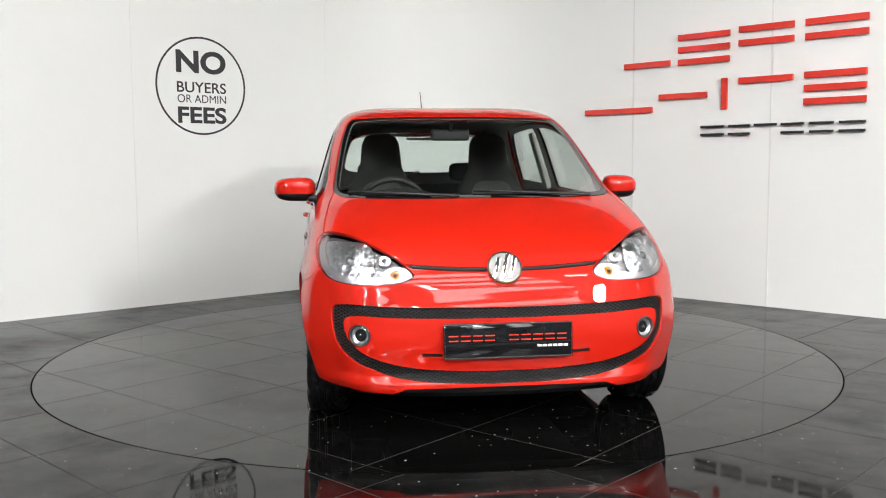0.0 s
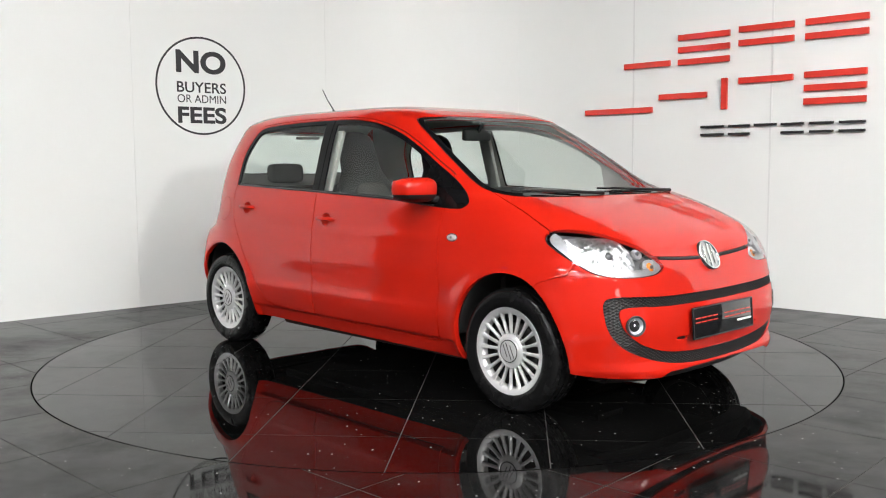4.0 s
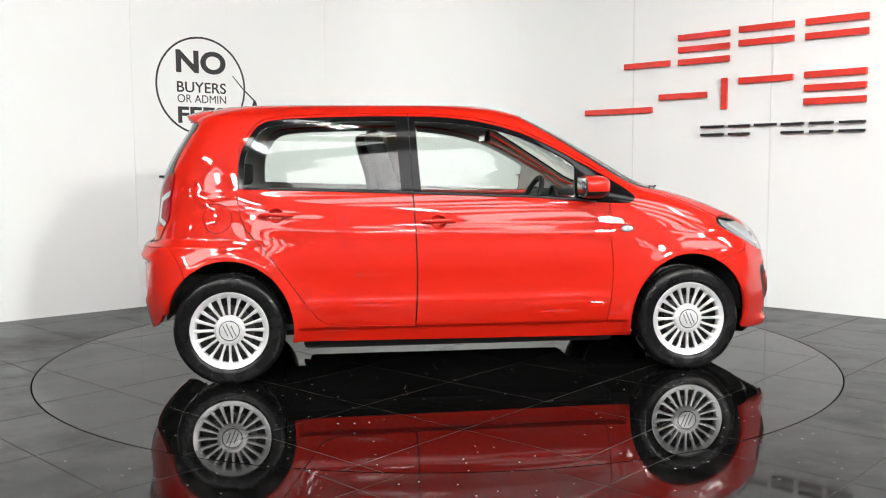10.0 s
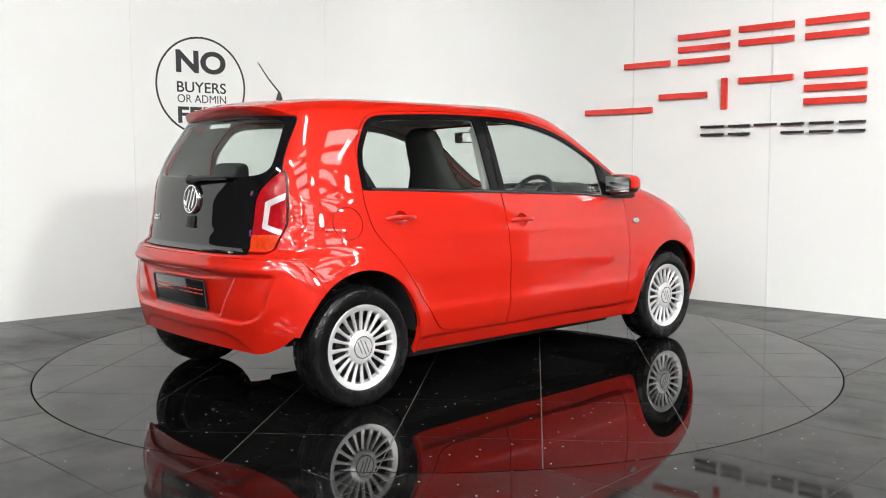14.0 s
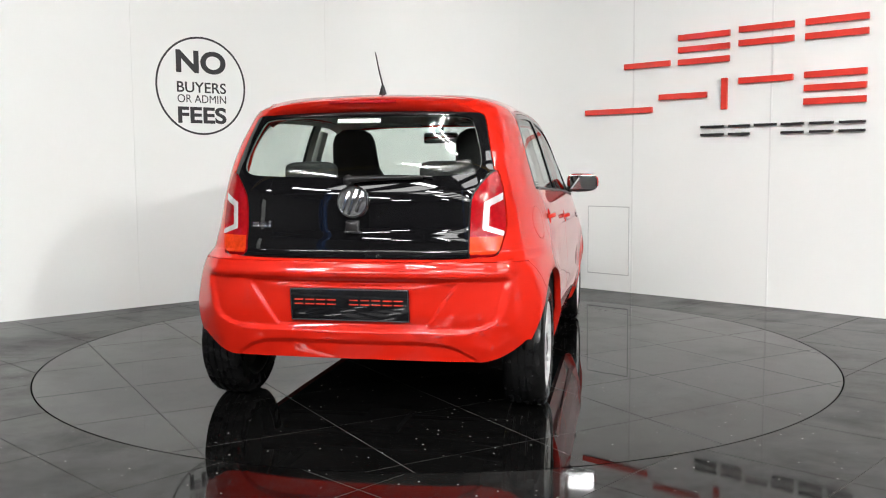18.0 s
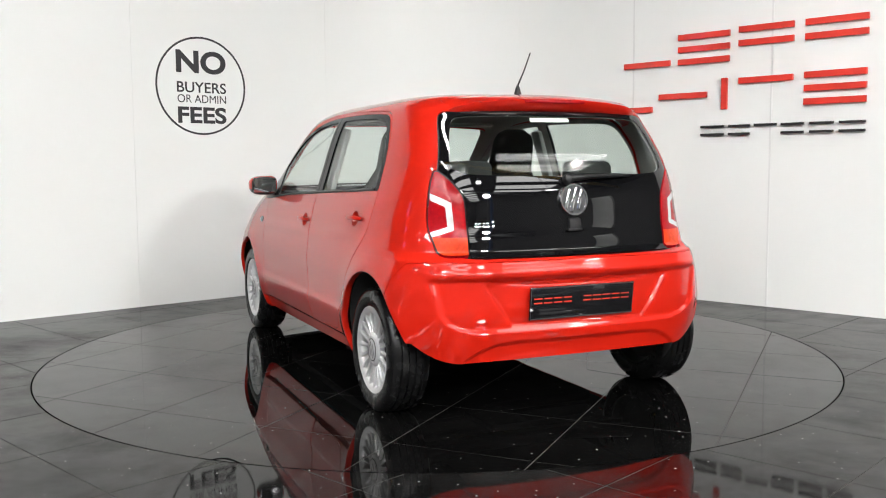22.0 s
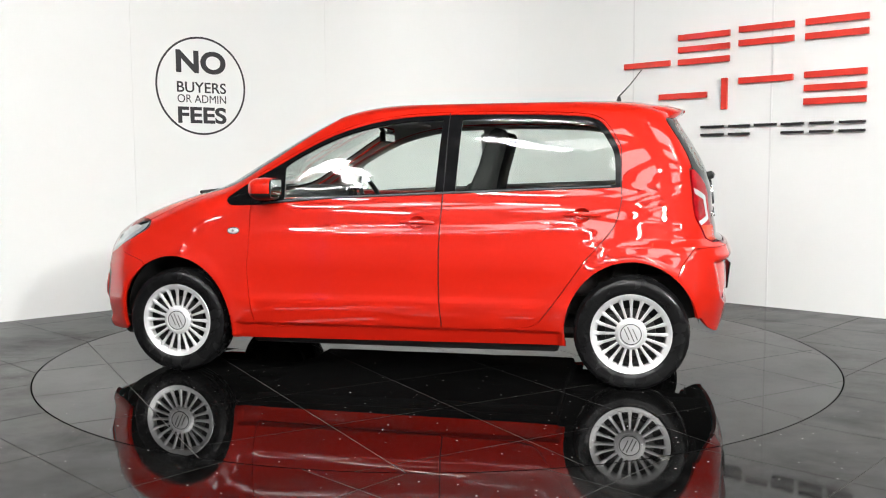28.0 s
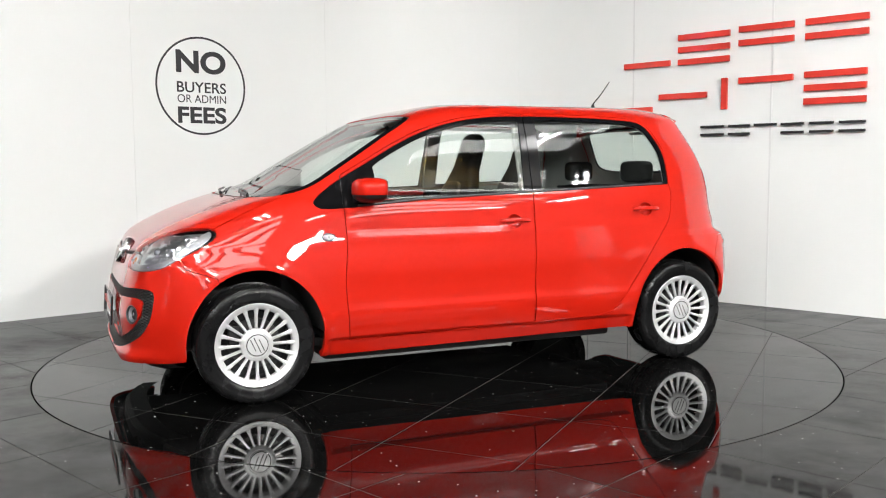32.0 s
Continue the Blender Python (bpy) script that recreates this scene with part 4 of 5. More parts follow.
# doors, fuel flap, rear bumper, wings
fuel_f = both(lambda p: np.hypot(p[:, 0] + 1.255, p[:, 2] - 0.845) - 0.073, RIGHT)
door_f, door_r = curve_poly(DOOR_F, 0, 2), curve_poly(DOOR_R, 0, 2)
below_belt = lambda p: p[:, 2] - 1.38
for tag, side in ((1, LEFT), (-1, RIGHT)):
    hug = either(lambda p: p[:, 2] - 0.985, curve_poly(DLO, 0, 2, rounding=0.014))
    for k, fld, pane, nm in ((0, door_f, DOORS[tag][0], "front_door"), (1, door_r, DOORS[tag][1], "rear_door")):
        here = both(fld, side, mirror(beyond(1, 0.40)), below_belt, hug)
        got, rest = skin.take(rest, here, 0.0045)
        _, got = skin.split(got, handle_f[k])
        door = skin.panel(nm, got, RED, car, 0.02)
        got, DOORS[tag][2] = skin.take(DOORS[tag][2], here, 0.004)
        skin.panel("window_surround", got, SURROUND_BLACK, door, 0.008, 0.0, "black window surround")
        skin.panel("window", pane, GLASS_SIDE, door, 0.004, -0.006, "side window glass")
        DOORS[(tag, k)] = door
    ahead, behind = skin.split(DOORS[tag][2], beyond(0, 0.3))
    skin.panel("quarter_trim", ahead, SURROUND_BLACK, car, 0.006, 0.0, "black corner trim")
    if behind:
        skin.panel("pillar_cover", behind, SURROUND_BLACK, car, 0.006, 0.0, "black window edge")
flap, rest = skin.take(rest, fuel_f, 0.004)
skin.panel("fuel_flap", flap, RED, car, 0.01, 0.0, "round red fuel flap")
rear_joint = both(beyond(0, -1.28, -1), poly([(-1.40, 0.0), (-1.40, 0.50), (-1.445, 0.62), (-1.50, 0.695), (-2.0, 0.705), (-2.0, 0.0)], 0, 2))
rear_faces, rest = skin.take(rest, rear_joint, 0.003)
rear_bumper = skin.panel("rear_bumper", rear_faces, RED, car, 0.02, label="red rear bumper")
skin.panel("body", rest, RED, car, 0.03, label="glossy red painted body with wheel arches and roof")
# ---- wheels ----
def wheel_parts(sx, sy):
    """One wheel, its outer face towards +y, turned for the other side."""
    hub = empty("wheel", pose(sx * WHEEL_X, sy * 0.712, WHEEL_Z, 0, 0, 0 if sy > 0 else 180))
    hub.parent = car
    tagged(hub, "silver twenty-spoke alloy wheel with a black tyre")
    R = 0.283
    prof = [(0.192, -0.080), (0.200, -0.090), (0.235, -0.094), (0.262, -0.088), (0.276, -0.074)]
    for y in (-0.048, -0.016, 0.016, 0.048):
        prof += [(R - 0.003 * abs(y) / 0.05, y - 0.005), (R - 0.010, y - 0.0035), (R - 0.010, y + 0.0035), (R - 0.003 * abs(y) / 0.05, y + 0.005)]
    prof += [(0.276, 0.074), (0.268, 0.084), (0.262, 0.088), (0.252, 0.0915), (0.235, 0.094), (0.232, 0.0932), (0.222, 0.093), (0.205, 0.090), (0.197, 0.084), (0.192, 0.078)]
    part("tyre", lathe(prof, 96), RUBBER, hub, "black road tyre")
    # tread blocks: shallow cross grooves
    vs, fs = [], []
    for i in range(64):
        a = 2 * math.pi * (i + 0.5) / 64
        for y0, y1, tw in ((-0.073, -0.052, 0.012), (0.052, 0.073, -0.012)):
            k = len(vs)
            for y, s in ((y0, 0), (y1, tw)):
                for da in (-0.013, 0.013):
                    for r in (R - 0.012, R - 0.0015):
                        b = a + da + s * 2
                        q = r - (0.006 if abs(y) > 0.06 else 0.0)
                        vs.append((q * math.cos(b), y, q * math.sin(b)))
            fs += [(k + 1, k + 3, k + 7, k + 5), (k, k + 4, k + 6, k + 2), (k, k + 1, k + 5, k + 4), (k + 2, k + 6, k + 7, k + 3), (k, k + 2, k + 3, k + 1), (k + 4, k + 5, k + 7, k + 6)]
    tagged(part("tread", (vs, fs), RUBBER, hub, smooth=False), kind="stuff")
    rim = part("rim", lathe([(0.196, 0.076), (0.1985, 0.083), (0.195, 0.0855), (0.186, 0.0825), (0.172, 0.0785), (0.167, 0.072), (0.166, 0.045)], 80), ALLOY, hub, "bright silver rim")
    # inner barrel of the alloy rim coloured dark for the shade behind the spokes
    part("rim_barrel", lathe([(0.166, 0.045), (0.164, 0.02), (0.168, -0.05), (0.185, -0.080), (0.195, -0.078)], 60), DARK_METAL, hub, "rim barrel coloured dark as if shaded")
    rows, vs, fs = [], [], []
    for r, y, w in ((0.060, 0.072, 0.0066), (0.10, 0.074, 0.0066), (0.14, 0.076, 0.0072), (0.165, 0.0785, 0.0105), (0.176, 0.081, 0.0150)):
        for t, dy in ((-w, -0.013), (-w, -0.004), (-w * 0.5, 0.0), (w * 0.5, 0.0), (w, -0.004), (w, -0.013)):
            vs.append((r, y + dy, t))
    for p in range(4):
        for j in range(5):
            fs.append((p * 6 + j, p * 6 + j + 1, p * 6 + 7 + j, p * 6 + 6 + j))
    spoke = part("spoke", (vs, fs), ALLOY, hub)
    for i in range(1, 20):
        other = new("spoke", spoke.data)
        other.parent = hub
        other.matrix_basis = pose(0, 0, 0, 0, 18 * i, 0)
    part("hub_cap", lathe([(0.0, 0.0845), (0.036, 0.084), (0.054, 0.0815), (0.057, 0.078), (0.060, 0.0805), (0.070, 0.078), (0.077, 0.072), (0.078, 0.050)], 56), ALLOY, hub, "silver hub cap")
    part("badge_groove", lathe([(0.0475, 0.0838), (0.0515, 0.0834), (0.0515, 0.080)], 48), DARK_METAL, hub)
    for dx, dz, ang, wide in ((-0.020, 0.0, 24, 0.060), (0.0, 0.0, 24, 0.080), (0.020, 0.0, 24, 0.060)):
        put_bar = part("badge_bar", boxes(((0, 0, 0), (0.0042, 0.002, wide), 0.0008)), DARK_METAL, hub)
        put_bar.matrix_basis = Matrix.Translation((dx, 0.0842, dz)) @ pose(0, 0, 0, 0, ang, 0)
    part("brake_disc", lathe([(0.03, 0.020), (0.118, 0.020), (0.120, 0.012), (0.03, 0.012)], 40), DISC_METAL, hub, "worn steel brake disc")
    part("wheel_back", lathe([(0.0, -0.03), (0.165, -0.03), (0.168, -0.05)], 40), DARK_METAL, hub)
    part("caliper", boxes(((0.10, 0.02, 0.03), (0.05, 0.05, 0.13), 0.01)), DARK_METAL, hub)
    for i in range(5):
        a = 2 * math.pi * (i + 0.5) / 5
        part("wheel_bolt", lathe([(0.0, 0.070), (0.007, 0.070), (0.0075, 0.055)], 8), DARK_METAL, hub).location = (0.05 * math.cos(a), 0, 0.05 * math.sin(a))
    return hub


def turn_wheels():
    first = wheel_parts(1, 1)
    for sx, sy in ((1, -1), (-1, 1), (-1, -1)):
        w = copy_thing(first, pose(sx * WHEEL_X, sy * 0.712, WHEEL_Z, 0, 0, 0 if sy > 0 else 180))
        w.parent = car


turn_wheels()

# wheel housings and underbody
def flank_y(x, z):
    """The skin's half width at a place on the flank."""
    k = skin_at(z)
    reach, n_ = (k[0] - k[5], k[3]) if x > k[5] else (k[1] - k[5], k[4])
    if x < k[5]:
        reach *= 1 - BOW
    return float(k[2] * max(0.0, 1 - abs((x - k[5]) / reach) ** n_) ** (1 / n_))


for sx, (_, rad) in zip((1, -1), ARCHES):
    for sy in (1, -1):
        vs, fs = [], []
        n = 34
        for i in range(n + 1):
            a = math.pi * (0.03 + 0.94 * i / n)
            x, z = sx * WHEEL_X + (rad + 0.006) / ARCH_SLIM * math.cos(a), ARCH_Z + (rad + 0.006) * math.sin(a)
            yo = flank_y(x, max(z, 0.24)) - 0.022
            vs += [(x, sy * yo, z), (x, sy * 0.45, z), (sx * WHEEL_X + 0.05 * math.cos(a), sy * 0.45, WHEEL_Z + 0.05 * math.sin(a))]
        for i in range(n):
            for q in range(2):
                fs.append((i * 3 + q, i * 3 + q + 1, i * 3 + 4 + q, i * 3 + 3 + q))
        part("wheel_housing", (vs, fs), UNDER, car, "black wheel housing")
part("underbody", boxes(((0, 0, 0.225), (1.70, 1.44, 0.05), 0.02), ((0, 0, 0.235), (2.0, 1.20, 0.05), 0.02), ((1.25, 0, 0.30), (0.95, 0.86, 0.2), 0.03), ((-1.25, 0, 0.40), (0.80, 0.86, 0.16), 0.03), ((0.0, 0.05, 0.185), (2.3, 0.22, 0.04), 0.01), ((0.0, 0.0, 0.170), (1.68, 1.24, 0.06), 0.02)), UNDER, car, "black underbody")
part("rear_axle", tube([(-1.2, -0.62, 0.27), (-1.15, -0.3, 0.25), (-1.15, 0.3, 0.25), (-1.2, 0.62, 0.27)], 0.035, 10), UNDER, car)

# black lip under the front bumper
vs, fs = [], []
for i in range(41):
    y = -0.62 + 1.24 * i / 40
    x = 1.735 - 0.16 * (abs(y) / 0.7) ** 3.2
    for dx, z in ((-0.12, 0.235), (0.0, 0.235), (-0.005, 0.180), (-0.03, 0.158), (-0.12, 0.158)):
        vs.append((x + dx, y, z + 0.012 * (abs(y) / 0.66) ** 2))
for i in range(40):
    for q in range(4):
        fs.append((i * 5 + q, i * 5 + q + 1, i * 5 + 6 + q, i * 5 + 5 + q))
part("front_lip", (vs, fs), BLACK_PLASTIC, bumper, "black plastic front lip")
# ---- front details ----
def skin_point(field_axis, a, b, side=1):
    """The skin's point and normal at front or rear (y, z) or on a flank (x, z)."""
    xf, xr, w, nf, nr, xm = skin_at(b)
    if field_axis == "front":
        f = lambda y, z: (lambda k: k[5] + (k[0] - k[5]) * max(0.0, 1 - abs(y / k[2]) ** k[3]) ** (1 / k[3]))(skin_at(z))
        p = Vector((f(a, b), a, b))
        e = 0.004
        n = Vector((1, -(f(a + e, b) - f(a - e, b)) / (2 * e), -(f(a, b + e) - f(a, b - e)) / (2 * e)))
    elif field_axis == "rear":
        f = lambda y, z: (lambda k: k[5] + (k[1] - k[5]) * max(0.0, 1 - abs(y / k[2]) ** k[4]) ** (1 / k[4]) * (1 - BOW * (y / k[2]) ** 2))(skin_at(z)) + (float(tail_relief(y, z)) if z < 0.75 else 0.0)
        p = Vector((f(a, b), a, b))
        e = 0.004
        n = Vector((-1, (f(a + e, b) - f(a - e, b)) / (2 * e), (f(a, b + e) - f(a, b - e)) / (2 * e)))
    else:
        def f(x, z):
            k = skin_at(z)
            reach, n_ = (k[0] - k[5], k[3]) if x > k[5] else ((k[1] - k[5]) * (1 - BOW), k[4])
            return k[2] * max(0.0, 1 - abs((x - k[5]) / reach) ** n_) ** (1 / n_) + (float(relief(np.array([x]), np.array([z]))[0]) if z < 1 else 0.0)
        p = Vector((a, side * f(a, b), b))
        e = 0.004
        n = Vector((-(f(a + e, b) - f(a - e, b)) / (2 * e), 1, -(f(a, b + e) - f(a, b - e)) / (2 * e)))
        n.y *= side
    return p, n.normalized()


def put(ob, m):
    ob.matrix_basis = m
    return ob


# grille mesh: crossed slanting wires in the band round the centre panel
ring_poly_o = curve_poly(full(GRILLE_OUT), 1, 2)
ring_poly_i = curve_poly(full(GRILLE_IN), 1, 2)


def front_points(y, z):
    """Points of the front skin for arrays of y and z."""
    k = skin_at(z)
    return k[:, 5] + (k[:, 0] - k[:, 5]) * np.maximum(0.0, 1 - np.abs(y / k[:, 2]) ** k[:, 3]) ** (1 / k[:, 3])


def grille_wires():
    vs, fs = [], []
    step, half = 0.0235, 0.0028
    for slant in (1, -1):
        ks, zs = np.arange(-70, 71), np.linspace(0.215, 0.565, 141)
        Y = ks[:, None] * step + slant * (zs[None] - 0.38) * 1.75
        Z = np.broadcast_to(zs[None], Y.shape)
        flat = np.column_stack([np.zeros(Y.size), Y.ravel(), Z.ravel()])
        ok = ((np.abs(flat[:, 1]) < 0.70) & (ring_poly_o(flat) < 0.002) & (ring_poly_i(flat) > -0.002)).reshape(Y.shape)
        X = front_points(np.clip(Y.ravel(), -0.7, 0.7), Z.ravel()).reshape(Y.shape)
        for k in range(len(ks)):
            i = 0
            while i < 141:
                if not ok[k, i]:
                    i += 1
                    continue
                j = i
                while j < 140 and ok[k, j + 1]:
                    j += 1
                pick = list(range(i, j, 6)) + [j]
                if len(pick) > 1:
                    b = len(vs)
                    for m in pick:
                        x, y, z = X[k, m] - 0.010, Y[k, m], Z[k, m]
                        vs.extend([(x, y, z + half), (x, y, z - half), (x + 0.004, y, z)])
                    for m in range(len(pick) - 1):
                        a0, a1 = b + 3 * m, b + 3 * m + 3
                        fs.extend([(a0, a0 + 2, a1 + 2, a1), (a0 + 2, a0 + 1, a1 + 1, a1 + 2)])
                i = j + 1
    tagged(part("grille_mesh", (vs, fs), MESH_GREY, bumper, "black diamond-mesh grille", smooth=False), kind="stuff")


grille_wires()


# fog lamps
for s in (1, -1):
    p, n = skin_point("front", s * 0.592, 0.430)
    fog = put(empty("fog_lamp"), stand_on(p - n * 0.004, n))
    fog.parent = car
    tagged(fog, "small round clear fog lamp")
    part("bezel", lathe([(0.043, -0.03), (0.044, 0.003), (0.041, 0.005), (0.036, 0.0), (0.034, -0.03)], 40, "z"), GREY_PLASTIC, fog)
    part("reflector", lathe([(0.0, -0.022), (0.012, -0.020), (0.024, -0.014), (0.035, -0.003)], 32, "z"), FACET, fog, "bright reflector")
    part("bulb", lathe([(0.0, -0.006), (0.006, -0.008), (0.008, -0.024)], 16, "z"), CHROME, fog)
    part("lens", lathe([(0.0, 0.004), (0.02, 0.003), (0.035, -0.003)], 32, "z"), LENS_CLEAR, fog, "clear lens")

# head lamps: housing, reflectors, amber bulb, clear lens over them
for tag in (1, -1):
    faces = HEADS[tag]
    lamp = skin.panel("headlamp", faces, LENS_CLEAR, car, 0.0, 0.001, "clear almond headlamp with bright reflectors")
    inset = lambda k, up: both(mirror(curve_poly([(0.575 + (y - 0.575) * k, 0.725 + up + (z - 0.725) * k) for y, z in HEADLAMP], 1, 2)), FRONT)
    core, edge = skin.split(list(faces), inset(0.975, 0.0))
    skin.panel("lamp_border", edge, BLACK_GLOSS, lamp, 0.0, -0.003, "black lamp border")
    skin.panel("lamp_housing", list(faces), LAMP_GREY, lamp, 0.0, -0.034, "grey lamp housing")
    _, trim = skin.split(list(core), inset(0.83, 0.017))
    trim, _ = skin.split(trim, mirror(lambda p: np.minimum(p[:, 2] - 0.700, 0.715 - p[:, 1])))
    skin.panel("lamp_trim", trim, SILVER, lamp, 0.012, -0.012, "bright lower trim of the lamp")
    big, _ = skin.split(list(core), lambda p: ((np.abs(p[:, 1]) - 0.634) / 0.106) ** 4 + ((p[:, 2] - 0.727) / 0.074) ** 4 - 1)
    skin.panel("main_reflector", big, FACET, lamp, 0.02, -0.016, "faceted bright main reflector")
    for yy, zz, ry, rz in ((0.440, 0.672, 0.052, 0.030), (0.487, 0.728, 0.030, 0.020)):
        wing, _ = skin.split(list(core), lambda p: ((np.abs(p[:, 1]) - yy) / ry) ** 2 + ((p[:, 2] - zz) / rz) ** 2 - 1)
        skin.panel("side_reflector", wing, FACET, lamp, 0.012, -0.015, "bright small reflector")
    for yy, zz, rr, dep, mt, nm in ((0.630, 0.725, 0.020, 0.012, LAMP_GREY, "bulb_shield"), (0.444, 0.668, 0.027, 0.014, AMBER, "turn_lens"), (0.444, 0.668, 0.009, 0.002, LAMP_GREY, "turn_bulb"), (0.487, 0.728, 0.010, 0.010, LAMP_GREY, "side_bulb")):
        p, n = skin_point("front", tag * yy, zz)
        b = part(nm, lathe([(0.0, 0.012), (rr * 0.6, 0.009), (rr, 0.0), (rr * 0.9, -0.02)], 24, "z"), mt, lamp, "amber turn signal bulb" if mt is AMBER else "")
        put(b, stand_on(p - n * (dep + 0.006), n))

# front badge: a plain bright ring with slanting bars
def badge(view, y, z, r, parent, shift=0.006):
    p, n = skin_point(view, y, z)
    b = put(empty("badge"), stand_on(p + n * shift, n))
    b.parent = parent
    tagged(b, "round chrome badge with plain bars")
    part("badge_ring", lathe([(r, -0.012), (r, 0.004), (r * 0.96, 0.008), (r * 0.88, 0.008), (r * 0.84, 0.003), (r * 0.84, -0.004)], 56, "z"), CHROME, b, "chrome ring")
    part("badge_disc", lathe([(0.0, 0.0), (r * 0.85, 0.0)], 48, "z"), BADGE_GREY if view == "front" else GREY_PLASTIC, b)
    for dx, tall in ((-0.44, 1.30), (0.0, 1.62), (0.44, 1.30)):
        bm = boxes(((0, 0, 0.003), (r * 0.24, r * tall, 0.006), 0.0015))
        bar = part("badge_bar", bm, CHROME, b)
        put(bar, pose(dx * r, 0, 0, 0, 0, -18))
    return b


badge("front", 0.0, 0.682, 0.074, bonnet, 0.008)


# dealer plates: names kept as plain bars
def plate(view, z, tilt, shift, parent_name):
    p, n = skin_point(view, 0.0, z)
    m = stand_on(p, Vector((1 if view == "front" else -1, 0, 0)))
    pl = put(empty(parent_name), m @ pose(0, 0, shift, tilt, 0, 0))
    pl.parent = car
    tagged(pl, "black dealer show plate with a line of red bars")
    part("plate_board", boxes(((0, 0, 0), (0.525, 0.142, 0.008), 0.003)), PLATE_BLACK, pl, "glossy black plate")
    part("plate_rim", tube([(-0.258, -0.067, 0.004), (0.258, -0.067, 0.004), (0.258, 0.067, 0.004), (-0.258, 0.067, 0.004)], 0.0028, 6, True), GREY_PLASTIC, pl)
    n_l, x0, x1 = 9, -0.245, 0.245
    for i in range(10):
        if i == 4:
            continue
        a = x0 + (x1 - x0) * i / 10
        for dy in (-0.0095, 0.0095):
            part("bar", boxes(((a + 0.0215, dy + 0.012, 0.005), (0.038, 0.0048, 0.002))), PLATE_RED, pl, "red bar", smooth=False)
    if view == "front":
        for i in range(6):
            part("bar", boxes(((0.125 + i * 0.0215, -0.024, 0.005), (0.017, 0.009, 0.002))), PLATE_WHITE, pl, "white bar", smooth=False)
    return pl


plate("front", 0.405, -4, 0.020, "front_plate")


# tow-eye cover lines, washer jets, wipers
def wiper(name, pts, blade, parent, label):
    w = part(name, tube(pts, [0.009, 0.007, 0.006][: len(pts)] if len(pts) == 3 else 0.007, 8), BLACK_PLASTIC, parent, label)
    part("wiper_blade", tube(blade, 0.005, 6), RUBBER, w)
    return w


def on_screen(y, z, lift):
    p, n = skin_point("front", y, z)
    return p + n * lift


def wipers():
    for y0, y1 in ((-0.10, -0.60), (0.52, -0.02)):
        arm = [on_screen(y0, 0.955, 0.010), on_screen((y0 + y1) / 2, 0.964, 0.012), on_screen(y1 * 0.85 + y0 * 0.15, 0.974, 0.010)]
        bl = [on_screen(y0 * 0.75 + y1 * 0.25, 0.966, 0.004), on_screen((y0 + y1) / 2, 0.973, 0.004), on_screen(y1, 0.981, 0.004)]
        wiper("windscreen_wiper", arm, bl, car, "black windscreen wiper at rest")


wipers()
# black bars laid in the bonnet's front joint to paint its shade
for y0, y1 in ((-0.375, -0.062), (0.062, 0.375)):
    pts = []
    for i in range(13):
        y = y0 + (y1 - y0) * i / 12
        z = 0.681 + 0.02 * min(2.0, abs(y) / 0.4) ** 2
        q, n = skin_point("front", y, z)
        pts.append(q - n * 0.004)
    part("bonnet_gap", tube(pts, 0.0075, 8), UNDER, bonnet, "black bar painting the shade in the bonnet joint")

